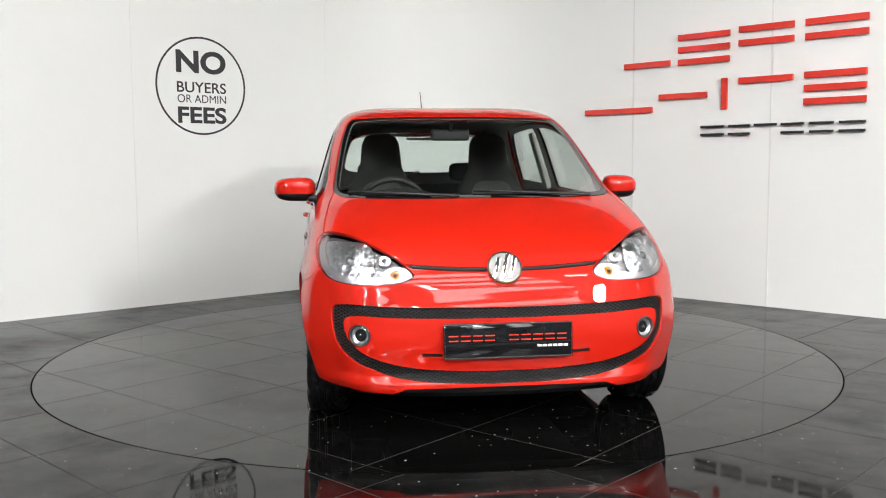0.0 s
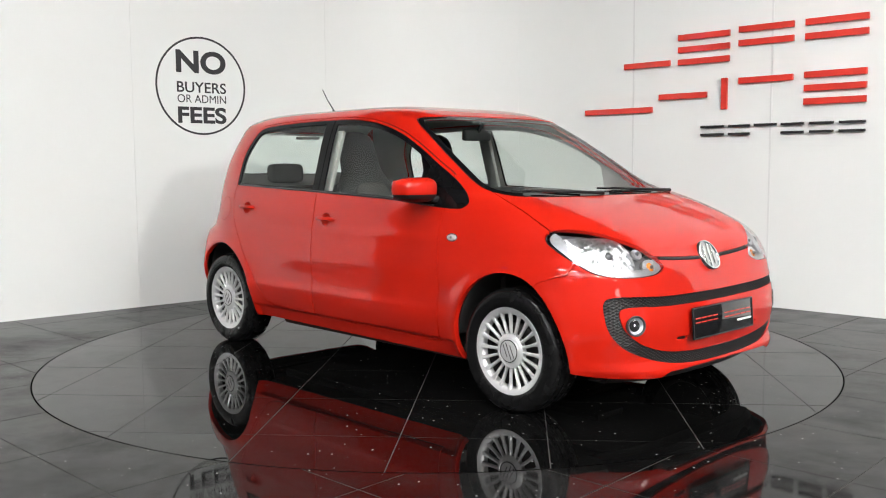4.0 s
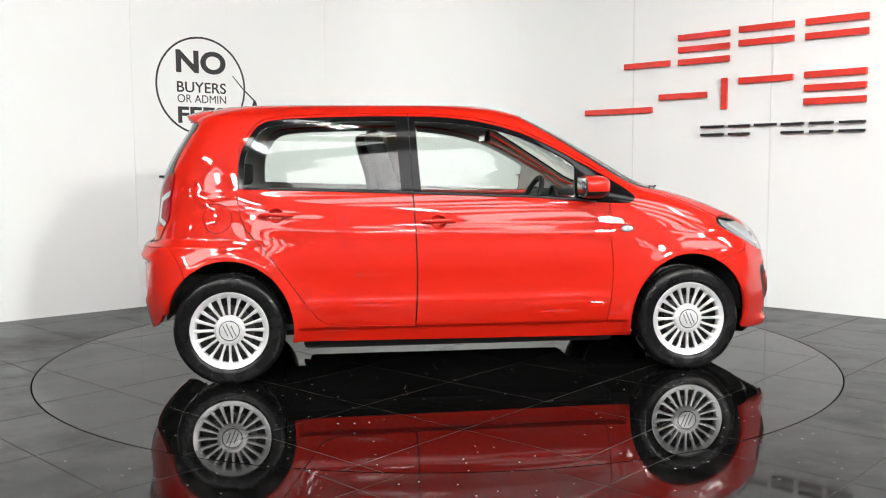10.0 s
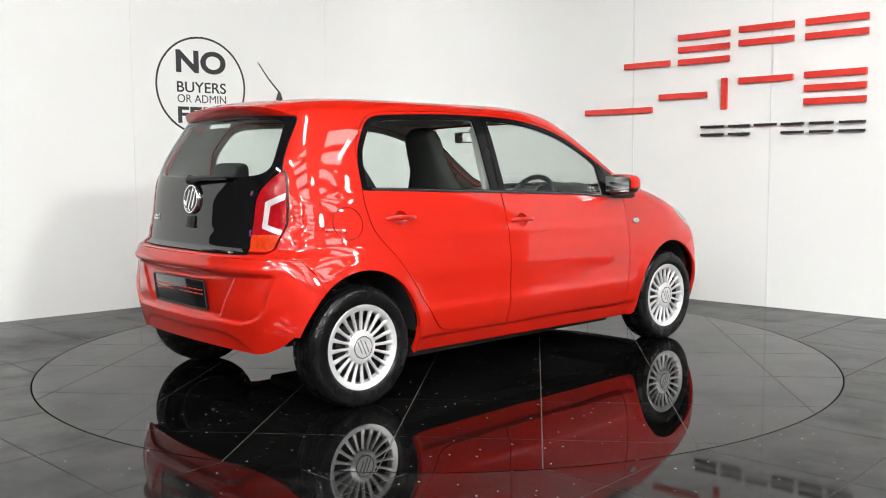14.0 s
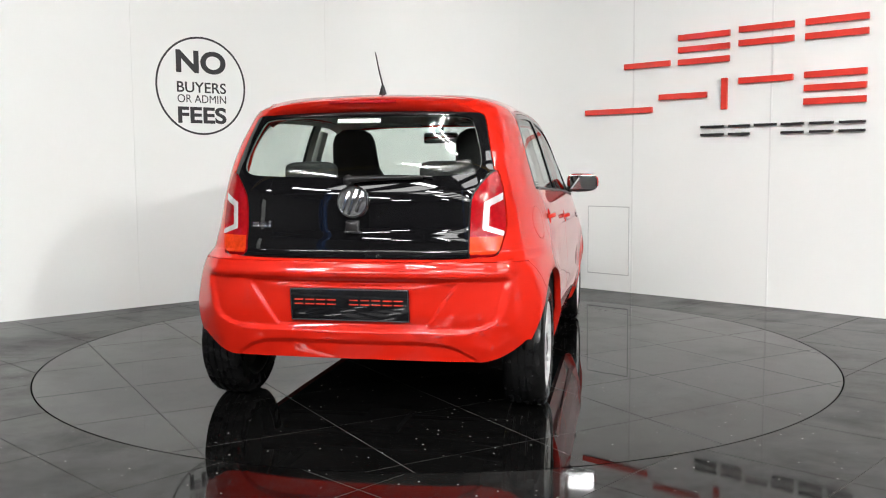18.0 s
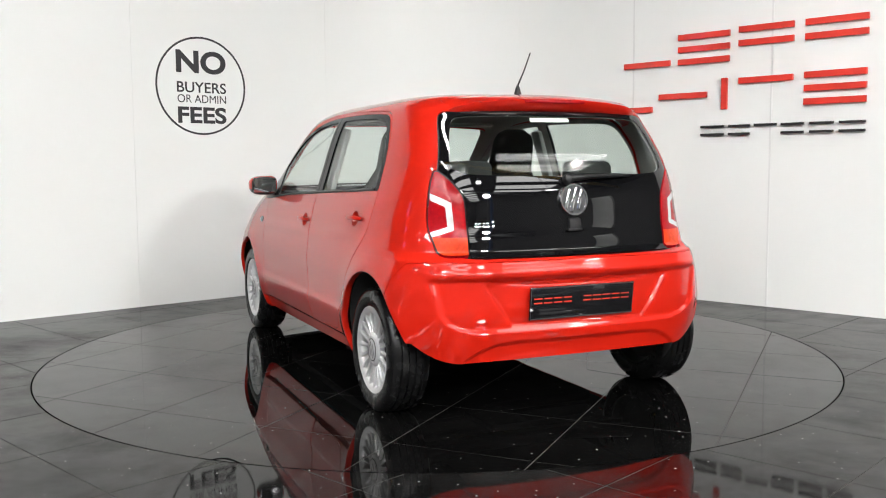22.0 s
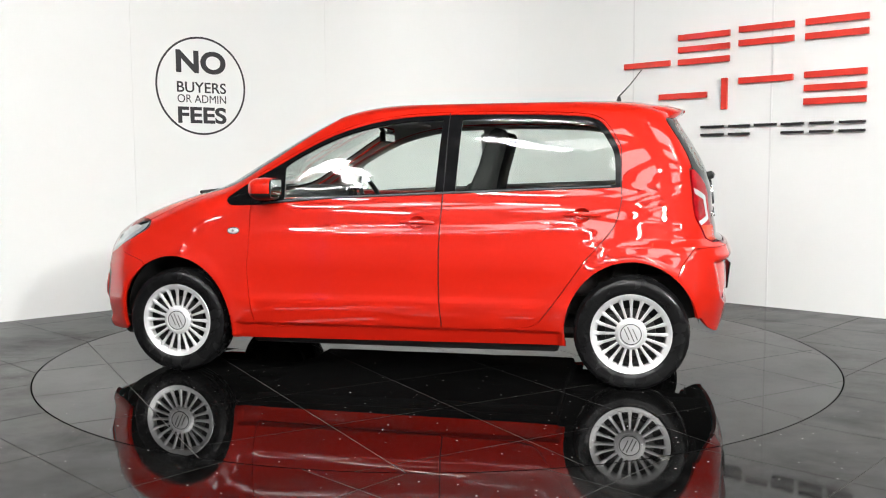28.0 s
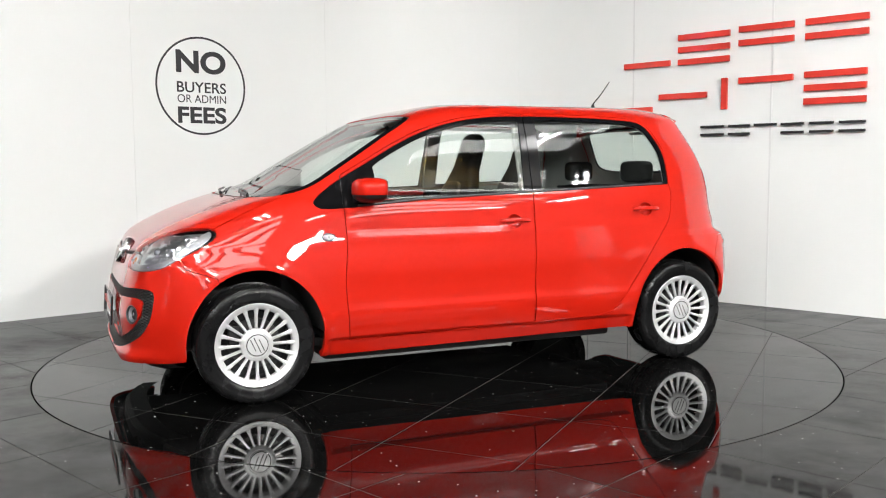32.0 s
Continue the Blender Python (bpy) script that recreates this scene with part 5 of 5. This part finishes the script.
# ---- flank details ----
for s in (1, -1):
    # door mirrors; the left one is narrowed and drawn in to fit the camera's view
    off, half = (0.125, 0.100) if s < 0 else (0.108, 0.085)
    mir = empty("door_mirror", pose(0.655, s * 0.735, 0.955))
    mir.parent = car
    tagged(mir, "red and black door mirror")
    bm = bmesh.new()
    bmesh.ops.create_uvsphere(bm, u_segments=36, v_segments=20, radius=1.0)
    for v in bm.verts:
        x, y, z = v.co
        k = lambda t, e: math.copysign(abs(t) ** e, t)
        v.co = Vector((k(x, 0.8) * 0.085 - 0.012 * y, s * (off - 0.002 + k(y, 0.62) * (half + 0.003)), 0.035 + k(z, 0.62) * 0.058 * (1 - 0.12 * y)))
        if v.co.x < -0.055:
            v.co.x = -0.055
    split_z = 0.012
    cap = bmesh.ops.bisect_plane(bm, geom=bm.verts[:] + bm.edges[:] + bm.faces[:], plane_co=(0, 0, split_z), plane_no=(0, 0, 1), clear_inner=True)
    bmesh.ops.bisect_plane(bm, geom=bm.verts[:] + bm.edges[:] + bm.faces[:], plane_co=(-0.053, 0, 0), plane_no=(1, 0, 0), clear_inner=True)
    part("mirror_cap", bm, RED, mir, "red mirror cap", angle=50)
    bm = bmesh.new()
    bmesh.ops.create_uvsphere(bm, u_segments=36, v_segments=20, radius=1.0)
    for v in bm.verts:
        x, y, z = v.co
        k = lambda t, e: math.copysign(abs(t) ** e, t)
        v.co = Vector((k(x, 0.8) * 0.082 - 0.012 * y, s * (off - 0.003 + k(y, 0.62) * half), 0.033 + k(z, 0.62) * 0.059 * (1 - 0.12 * y)))
        if v.co.x < -0.052:
            v.co.x = -0.052
        if v.co.z > 0.020 and v.co.x > -0.04:
            v.co.z = 0.020
    part("mirror_base", bm, BLACK_PLASTIC, mir, "black mirror base", angle=50)
    part("mirror_arm", boxes(((0.03, s * 0.015, -0.012), (0.075, 0.09, 0.032), 0.012)), BLACK_PLASTIC, mir)
    part("mirror_face", boxes(((-0.0575, s * off, 0.035), (0.004, half * 1.65, 0.090), 0.0015)), MIRROR, mir, "mirror glass", smooth=False)
    # door pulls: a scooped cup with a bar across
    for x, z, door in ((-0.140, 0.815, DOORS[(s, 0)]), (-0.963, 0.857, DOORS[(s, 1)])):
        p, n = skin_point("flank", x, z, s)
        h = put(empty("door_handle"), stand_on(p, n))
        h.parent = door
        tagged(h, "red door handle over a round recess")
        cv, cf = lathe([(0.0375, 0.0), (0.036, -0.004), (0.033, -0.014), (0.025, -0.022), (0.012, -0.026), (0.0, -0.027)], 32, "z")
        part("handle_cup", ([(a * 1.15, b, c) for a, b, c in cv], cf), RED, h, "round recess behind the handle")
        bar = []
        for i in range(13):
            u = -1 + 2 * i / 12
            bar.append((u * 0.088, 0.002 * (1 - u * u), 0.004 + 0.026 * (1 - abs(u) ** 3.0)))
        vs, fs = [], []
        for i, (bx, by, bz) in enumerate(bar):
            wdt = 0.0115 * (1 - 0.45 * abs(-1 + i / 6) ** 4)
            for a, b in ((-wdt, -0.007), (-wdt * 0.8, 0.002), (0, 0.005), (wdt * 0.8, 0.002), (wdt, -0.007)):
                vs.append((bx, by + a, bz + b))
        for i in range(12):
            for q in range(4):
                fs.append((i * 5 + q, i * 5 + 5 + q, i * 5 + 6 + q, i * 5 + 1 + q))
        part("handle_bar", (vs, fs), RED, h)
    # side repeater
    p, n = skin_point("flank", 0.858, 0.768, s)
    rep = put(empty("side_repeater"), stand_on(p + n * 0.001, n))
    rep.parent = car
    tagged(rep, "small clear oval side repeater")
    lv, lf = lathe([(0.0, 0.009), (0.6, 0.0085), (0.9, 0.006), (1.0, 0.0)], 32, "z")
    part("lens", ([(a * 0.031, b * 0.0155, c) for a, b, c in lv], lf), LENS_WHITE, rep)
    part("bulb", lathe([(0.0, 0.0105), (0.006, 0.010), (0.008, 0.006)], 14, "z"), LAMP_GREY, rep)
    part("bezel", tube([(0.033 * math.cos(2 * math.pi * i / 32), 0.0175 * math.sin(2 * math.pi * i / 32), 0.001) for i in range(32)], 0.0022, 6, True), GREY_PLASTIC, rep)
    # bright belt moulding under the windows
    pts = []
    for i in range(25):
        x = -1.10 + 1.80 * i / 24
        z = float(np.interp(x, [-1.12, -0.70, -0.27, 0.34, 0.74], [0.992, 0.976, 0.960, 0.936, 0.905])) + 0.004
        q, n = skin_point("flank", x, z, s)
        pts.append(q + n * 0.003)
    part("belt_moulding", tube(pts, 0.006, 6), GREY_PLASTIC, car, "dark belt moulding below the windows")
# ---- rear details ----
plate("rear", 0.515, 6, 0.012, "rear_plate")
badge("rear", 0.0, 0.949, 0.071, tailgate, 0.008)

# roof spoiler over the rear window
def spoiler():
    vs, fs = [], []
    n, prof = 40, []
    for i in range(n + 1):
        y = -0.488 + 0.976 * i / n
        e = abs(y) / 0.488
        xr0 = -1.300
        tip = -1.470 + 0.050 * e ** 3 + 0.040 * e ** 12
        top = 1.424 - 0.034 * e ** 2.2
        edge = 1.395 - 0.030 * e ** 2.2 - 0.020 * e ** 12
        for x, z in ((xr0, top + 0.004), ((xr0 + tip) / 2, (top + edge) / 2 + 0.009), (tip + 0.02, edge + 0.006), (tip, edge), (tip + 0.006, edge - 0.018), (tip + 0.045, edge - 0.052), (tip + 0.09, edge - 0.060), (xr0, edge - 0.050)):
            vs.append((x, y, z))
    k = 8
    for i in range(n):
        for q in range(k - 1):
            fs.append((i * k + q, i * k + q + 1, (i + 1) * k + q + 1, (i + 1) * k + q))
    fs += [tuple(range(k)), tuple(reversed(range(n * k, n * k + k)))]
    sp = part("roof_spoiler", (vs, fs), RED, car, "red roof spoiler over the rear window", angle=35)
    part("brake_light", boxes(((-1.466, 0, 1.384), (0.012, 0.310, 0.013), 0.004)), LENS_RED, sp, "narrow dark red high brake light")
    return sp


spoiler()
# aerial
aer = empty("aerial", pose(-1.118, 0, 1.434))
aer.parent = car
tagged(aer, "short black roof aerial")
part("aerial_foot", lathe([(0.021, 0.0), (0.018, 0.012), (0.010, 0.040), (0.0062, 0.052), (0.0, 0.053)], 20, "z"), BLACK_PLASTIC, aer)
part("aerial_rod", tube([(0, 0, 0.05), (-0.062, 0, 0.115), (-0.122, 0, 0.193)], [0.0042, 0.0034, 0.0026], 8), BLACK_PLASTIC, aer)
put(aer.children[-1], pose(0, 0, 0))
# rear wiper
def on_gate(y, z, lift):
    p, n = skin_point("rear", y, z)
    return p + n * lift


rw = part("rear_wiper", tube([on_gate(0.02, 1.035, 0.03), on_gate(-0.10, 1.040, 0.034), on_gate(-0.30, 1.045, 0.028)], [0.016, 0.010, 0.007], 10), BLACK_PLASTIC, tailgate, "black rear wiper at rest")
part("wiper_blade", tube([on_gate(-0.02, 1.052, 0.012), on_gate(-0.18, 1.055, 0.012), on_gate(-0.34, 1.050, 0.012)], 0.006, 6), RUBBER, rw)
part("wiper_pivot", lathe([(0.024, -0.03), (0.022, 0.0), (0.012, 0.008), (0, 0.009)], 20, "z"), BLACK_PLASTIC, rw).matrix_basis = stand_on(on_gate(0.02, 1.035, 0.034), skin_point("rear", 0.02, 1.035)[1])
# handle below the badge, lock
p, n = skin_point("rear", 0.0, 0.845)
put(part("gate_release", boxes(((0, 0, 0.006), (0.062, 0.050, 0.018), 0.008, None, 3), ((0, -0.026, 0.008), (0.075, 0.012, 0.014), 0.004)), BLACK_PLASTIC, tailgate, "black tailgate release"), stand_on(p, n))
# model name kept as plain chrome bars
for i, (dx, w_, h_) in enumerate(((0.0, 0.030, 0.030), (0.036, 0.030, 0.030), (0.068, 0.010, 0.044))):
    p, n = skin_point("rear", 0.455 - dx, 0.842)
    put(part("chrome_bar", boxes(((0, 0, 0.002), (w_, h_ * 0.30, 0.004), 0.001), ((0, h_ * 0.42, 0.002), (w_ * 0.9, h_ * 0.22, 0.004), 0.001)), CHROME, tailgate, "small chrome bars"), stand_on(p, n))
# stickers inside the top of the rear window
p, n = skin_point("rear", 0.02, 1.305)
put(part("window_sticker", boxes(((0, 0, 0), (0.20, 0.022, 0.001))), STICKER, tailgate, "narrow white window sticker", smooth=False), stand_on(p - n * 0.004, n))
# ---- inside the car ----
def pad(c, s, e=0.6, m=None, seg=(28, 16)):
    """A rounded cushion."""
    bm = bmesh.new()
    bmesh.ops.create_uvsphere(bm, u_segments=seg[0], v_segments=seg[1], radius=1.0)
    k = lambda t: math.copysign(abs(t) ** e, t)
    for v in bm.verts:
        v.co = Vector((c[0] + k(v.co.x) * s[0] / 2, c[1] + k(v.co.y) * s[1] / 2, c[2] + k(v.co.z) * s[2] / 2))
    if m:
        bmesh.ops.transform(bm, matrix=m, verts=bm.verts)
    return bm


def seat(x, y):
    st = empty("front_seat", pose(x, y, 0.33))
    st.parent = car
    tagged(st, "dark cloth front seat with a one-piece tall back")
    part("seat_cushion", pad((0.05, 0, 0.16), (0.52, 0.48, 0.17), 0.5), CLOTH, st)
    lean = Matrix.Translation((-0.20, 0, 0.18)) @ pose(0, 0, 0, 0, -17, 0)
    # back: wide below, narrowing to a head part
    vs, fs = [], []
    secs = [(0.0, 0.44, 0.15), (0.15, 0.47, 0.15), (0.32, 0.46, 0.13), (0.46, 0.42, 0.115), (0.55, 0.32, 0.105), (0.60, 0.262, 0.10), (0.68, 0.25, 0.10), (0.76, 0.235, 0.095), (0.80, 0.20, 0.085), (0.825, 0.12, 0.05)]
    n = 20
    for h, w_, d_ in secs:
        for i in range(n):
            a = 2 * math.pi * i / n
            k = lambda t: math.copysign(abs(t) ** 0.55, t)
            vs.append(lean @ Vector((k(math.cos(a)) * d_ / 2, k(math.sin(a)) * w_ / 2, h)))
    for r in range(len(secs) - 1):
        for i in range(n):
            fs.append((r * n + i, r * n + (i + 1) % n, (r + 1) * n + (i + 1) % n, (r + 1) * n + i))
    fs.append(tuple((len(secs) - 1) * n + i for i in range(n)))
    part("seat_back", (vs, fs), CLOTH, st)
    part("seat_centre", pad((0.062, 0, 0.28), (0.05, 0.27, 0.44), 0.5, lean), CLOTH_GREY, st, "grey cloth centre of the seat back")
    part("seat_runner", boxes(((0.05, -0.16, 0.04), (0.5, 0.05, 0.06), 0.01), ((0.05, 0.16, 0.04), (0.5, 0.05, 0.06), 0.01)), DASH, st)
    return st


s1 = seat(-0.02, -0.345)
s2 = copy_thing(s1, pose(-0.06, 0.345, 0.33))
s2.parent = car
bench = empty("rear_bench", pose(-0.86, 0, 0.36))
bench.parent = car
tagged(bench, "dark cloth rear bench with two low head restraints")
part("bench_cushion", pad((0.06, 0, 0.14), (0.50, 1.16, 0.20), 0.45), CLOTH, bench)
part("bench_back", pad((-0.27, 0, 0.38), (0.16, 1.16, 0.56), 0.4, pose(0, 0, 0, 0, -8, 0)), CLOTH, bench)
for y in (-0.33, 0.33):
    part("head_restraint", pad((-0.36, y, 0.70), (0.10, 0.25, 0.13), 0.45), CLOTH, bench)
part("parcel_shelf", boxes(((-1.36, 0, 0.955), (0.36, 1.10, 0.018), 0.008)), DASH, car, "dark parcel shelf")
# dashboard
vs, fs = [], []
sec = [(0.60, 0.60), (0.60, 0.84), (0.63, 0.915), (0.70, 0.945), (0.85, 0.950), (1.02, 0.945), (1.02, 0.60)]
for i in range(25):
    y = -0.66 + 1.32 * i / 24
    hump = 0.045 * math.exp(-((y + 0.345) / 0.17) ** 2)
    for q, (x, z) in enumerate(sec):
        vs.append((x - 0.03 * math.cos(y * 1.8) + (-0.02 if q in (1, 2, 3) else 0), y, z + (hump if 1 < q < 5 else 0)))
for i in range(24):
    for q in range(6):
        fs.append((i * 7 + q, i * 7 + 7 + q, i * 7 + 8 + q, i * 7 + 1 + q))
part("dashboard", (vs, fs), DASH, car, "dark plastic dashboard", angle=50)
part("dash_fascia", boxes(((0.575, 0.15, 0.82), (0.02, 0.80, 0.11), 0.008)), BLACK_GLOSS, car, "gloss dark fascia strip")
part("instrument_dial", lathe([(0.0, 0.0), (0.085, 0.0), (0.09, -0.02), (0.085, -0.025)], 32, "x"), DASH, car).location = (0.585, -0.345, 0.90)
# steering wheel, on the right-hand side
sw = empty("steering_wheel", Matrix.Translation((0.42, -0.345, 0.865)) @ pose(0, 0, 0, 0, -66, 0))
sw.parent = car
tagged(sw, "black three-spoke steering wheel")
part("wheel_rim", tube([(0.182 * math.cos(2 * math.pi * i / 48), 0.182 * math.sin(2 * math.pi * i / 48), 0) for i in range(48)], 0.0155, 10, True), DASH, sw)
part("wheel_boss", pad((0.0, 0, -0.02), (0.15, 0.17, 0.06), 0.6), DASH, sw)
for a in (90, 270, 180):
    c, s = math.cos(radians(a)), math.sin(radians(a))
    part("wheel_spoke", tube([(0.05 * c, 0.05 * s, -0.015), (0.178 * c, 0.178 * s, 0)], [0.02, 0.012], 8), DASH, sw)
part("steering_column", tube([(0.45, -0.345, 0.855), (0.62, -0.345, 0.80)], 0.035, 12), DASH, car)
# inner mirror, visors
mi = empty("inner_mirror", pose(0.235, 0.0, 1.275))
mi.parent = car
tagged(mi, "dark interior rear-view mirror")
part("mirror_shell", boxes(((0, 0, 0), (0.035, 0.215, 0.066), 0.014, None, 3)), DASH, mi)
part("mirror_face", boxes(((-0.0185, 0, 0), (0.003, 0.200, 0.054), 0.001)), MIRROR, mi, "mirror glass", smooth=False)
part("mirror_stem", tube([(0.01, 0, 0.02), (0.05, 0, 0.07)], 0.012, 8), DASH, mi)
for y in (-0.30, 0.30):
    part("sun_visor", boxes(((0.16, y, 1.355), (0.17, 0.36, 0.016), 0.006)), HEADLINER, car, "pale sun visor")
# door linings and floor
for s in (1, -1):
    for x0, x1 in ((-0.24, 0.74), (-0.84, -0.28)):
        part("door_lining", boxes((((x0 + x1) / 2, s * 0.712, 0.62), (x1 - x0, 0.035, 0.60), 0.012)), DASH, car, "dark door lining")
        part("door_top_trim", boxes((((x0 + x1) / 2, s * 0.715, 0.925), (x1 - x0, 0.05, 0.03), 0.010)), RED_IN if x0 > -0.3 else DASH, car, "red painted door top inside" if x0 > -0.3 else "")
    part("belt_pillar", boxes(((0, 0, 0), (0.09, 0.03, 0.36), 0.010, Matrix.Translation((-0.275, s * 0.640, 1.13)) @ pose(0, 0, 0, s * 17, 0, 0))), TRIM_GREY, car, "pale centre pillar trim")
part("cabin_floor", boxes(((-0.1, 0, 0.27), (1.9, 1.36, 0.03))), CLOTH, car, "dark carpet", smooth=False)
part("bulkhead", boxes(((1.04, 0, 0.62), (0.03, 1.30, 0.62))), UNDER, car, smooth=False)
part("boot_floor", boxes(((-1.36, 0, 0.52), (0.50, 1.0, 0.03))), CLOTH, car, smooth=False)
part("radiator", boxes(((1.62, 0, 0.40), (0.03, 0.9, 0.36), 0.01)), UNDER, car)
# ---- floor: black polished tiles, and the round turntable let into it ----
RING_R, RING_GAP, TILE, JOINT = 2.242, 0.008, 0.600, 0.0045
floor_ob = tagged(part("floor", boxes(((0, 0.2, -0.10), (10.8, 10.4, 0.1984))), GROUT, smooth=False), "black polished stone tile floor with pale joints", "floor", kind="structure")
tagged(part("hall_floor", boxes(((0, -15.9, -0.051), (25.8, 21.8, 0.1)), ((-9.15, 2.0, -0.051), (7.5, 14.0, 0.1)), ((9.15, 2.0, -0.051), (7.5, 14.0, 0.1)), ((0, 7.2, -0.051), (10.8, 3.6, 0.1))), HALL_FLOOR, smooth=False), "dark plain floor of the hall", "floor", kind="structure")
turntable = tagged(empty("turntable"), "large round turntable covered with black polished tiles", "turntable")
disc = [(RING_R * math.cos(2 * math.pi * i / 160), RING_R * math.sin(2 * math.pi * i / 160)) for i in range(160)]
wide = [((RING_R + RING_GAP) * math.cos(2 * math.pi * i / 160), (RING_R + RING_GAP) * math.sin(2 * math.pi * i / 160)) for i in range(160)]
sheet("deck", disc, -0.0020, -0.0006, GROUT, turntable, "deck of the turntable")
# flush black sheet stands in for the shade down the turntable gap
tagged(sheet("turntable_pit", wide, -0.0030, -0.00068, RING_DARK, None), "flat black sheet painting the shade in the turntable gap", "gap", kind="structure")


def clip_circle(pts, r, keep_in):
    """The part of a convex outline inside (or outside) the circle of radius r about the origin."""
    dense = []
    for i in range(len(pts)):
        a, b = Vector(pts[i]), Vector(pts[(i + 1) % len(pts)])
        dense += [a.lerp(b, k / 24) for k in range(24)]
    flag = [(p.length < r) == keep_in for p in dense]
    if all(flag):
        return [tuple(p) for p in pts]
    if not any(flag):
        return None
    out = []
    n = len(dense)
    for i in range(n):
        a, b = dense[i], dense[(i + 1) % n]
        if flag[i]:
            out.append(a)
        if flag[i] != flag[(i + 1) % n]:
            lo, hi = 0.0, 1.0
            for _ in range(20):
                mid = (lo + hi) / 2
                if ((a.lerp(b, mid).length < r) == keep_in) == flag[i]:
                    lo = mid
                else:
                    hi = mid
            out.append(a.lerp(b, lo))
    # follow the arc between the two crossings
    res = []
    m = len(out)
    for i in range(m):
        p, q = out[i], out[(i + 1) % m]
        res.append(p)
        if abs(p.length - r) < 1e-4 and abs(q.length - r) < 1e-4:
            a0, a1 = math.atan2(p.y, p.x), math.atan2(q.y, q.x)
            d = (a1 - a0 + math.pi) % (2 * math.pi) - math.pi
            steps = max(1, int(abs(d) * r / 0.03))
            res += [Vector((r * math.cos(a0 + d * k / steps), r * math.sin(a0 + d * k / steps))) for k in range(1, steps)]
    keep = []
    for p in res:
        if not keep or (p - keep[-1]).length > 1e-4:
            keep.append(p)
    return [tuple(p) for p in keep] if len(keep) > 2 else None


def lay_tiles(owner, angle, c_u, c_v, limit, radius, keep_in, material, allowed):
    ca, sa = math.cos(radians(angle)), math.sin(radians(angle))
    whole = {}
    h = (TILE - JOINT) / 2
    for i in range(-limit, limit):
        for j in range(-limit, limit):
            u, v = (i + 0.5) * TILE + c_u, (j + 0.5) * TILE + c_v
            cx, cy = u * ca - v * sa, u * sa + v * ca
            if not allowed(cx, cy):
                continue
            corners = [(u + du * h, v + dv * h) for du, dv in ((-1, -1), (1, -1), (1, 1), (-1, 1))]
            pts = clip_circle([(a * ca - b * sa, a * sa + b * ca) for a, b in corners], radius, keep_in)
            if not pts:
                continue
            lift = 0.00015 * math.sin(i * 12.9 + j * 78.2)
            ob = sheet("tile", pts, -0.009 if not keep_in else -0.0024, 0.0003 + lift, material, owner)


lay_tiles(turntable, 41.8, 0.0, -0.01, 5, RING_R, True, TILE_TABLE, lambda x, y: x * x + y * y < 7.5)


def on_show(x, y):
    """Floor in front of the panel walls, as far as the camera's stand."""
    p = Vector((x, y)) - CORNER
    in_l = p.x * DIR_L.y - p.y * DIR_L.x
    in_r = p.x * DIR_R.y - p.y * DIR_R.x
    return -4.9 < x < 4.9 and -4.2 < y and in_l < 0.5 and in_r > -0.5


lay_tiles(floor_ob, 46.0, -0.125, -0.275, 14, RING_R + RING_GAP, False, TILE_FLOOR, on_show)
# ---- what moves: the turntable carries the car round at a steady pace ----
TURN_0, TURN_RATE = -82.73, 8.9305
CAR_X, CAR_Y = 0.060, 0.037
TURN_FIT = ([0, 3, 6, 9, 12, 15, 19, 23, 27, 30, 32], [0.28, 0.2, 0.0, -0.12, -0.27, -0.14, 0.02, 0.03, 0.19, 0.02, 0.05])   # angle corrections that fit the car to the camera's view, degrees


def motions():
    rows_car, rows_table = [], []
    for i in range(65):
        t = i * 0.5
        a = TURN_0 + TURN_RATE * t + float(np.interp(t, *TURN_FIT))
        turn = pose(0, 0, 0, 0, 0, a)
        rows_table.append((t, turn))
        rows_car.append((t, turn @ pose(CAR_X, CAR_Y, 0)))
    walk(turntable, rows_table)
    walk(car, rows_car)


motions()
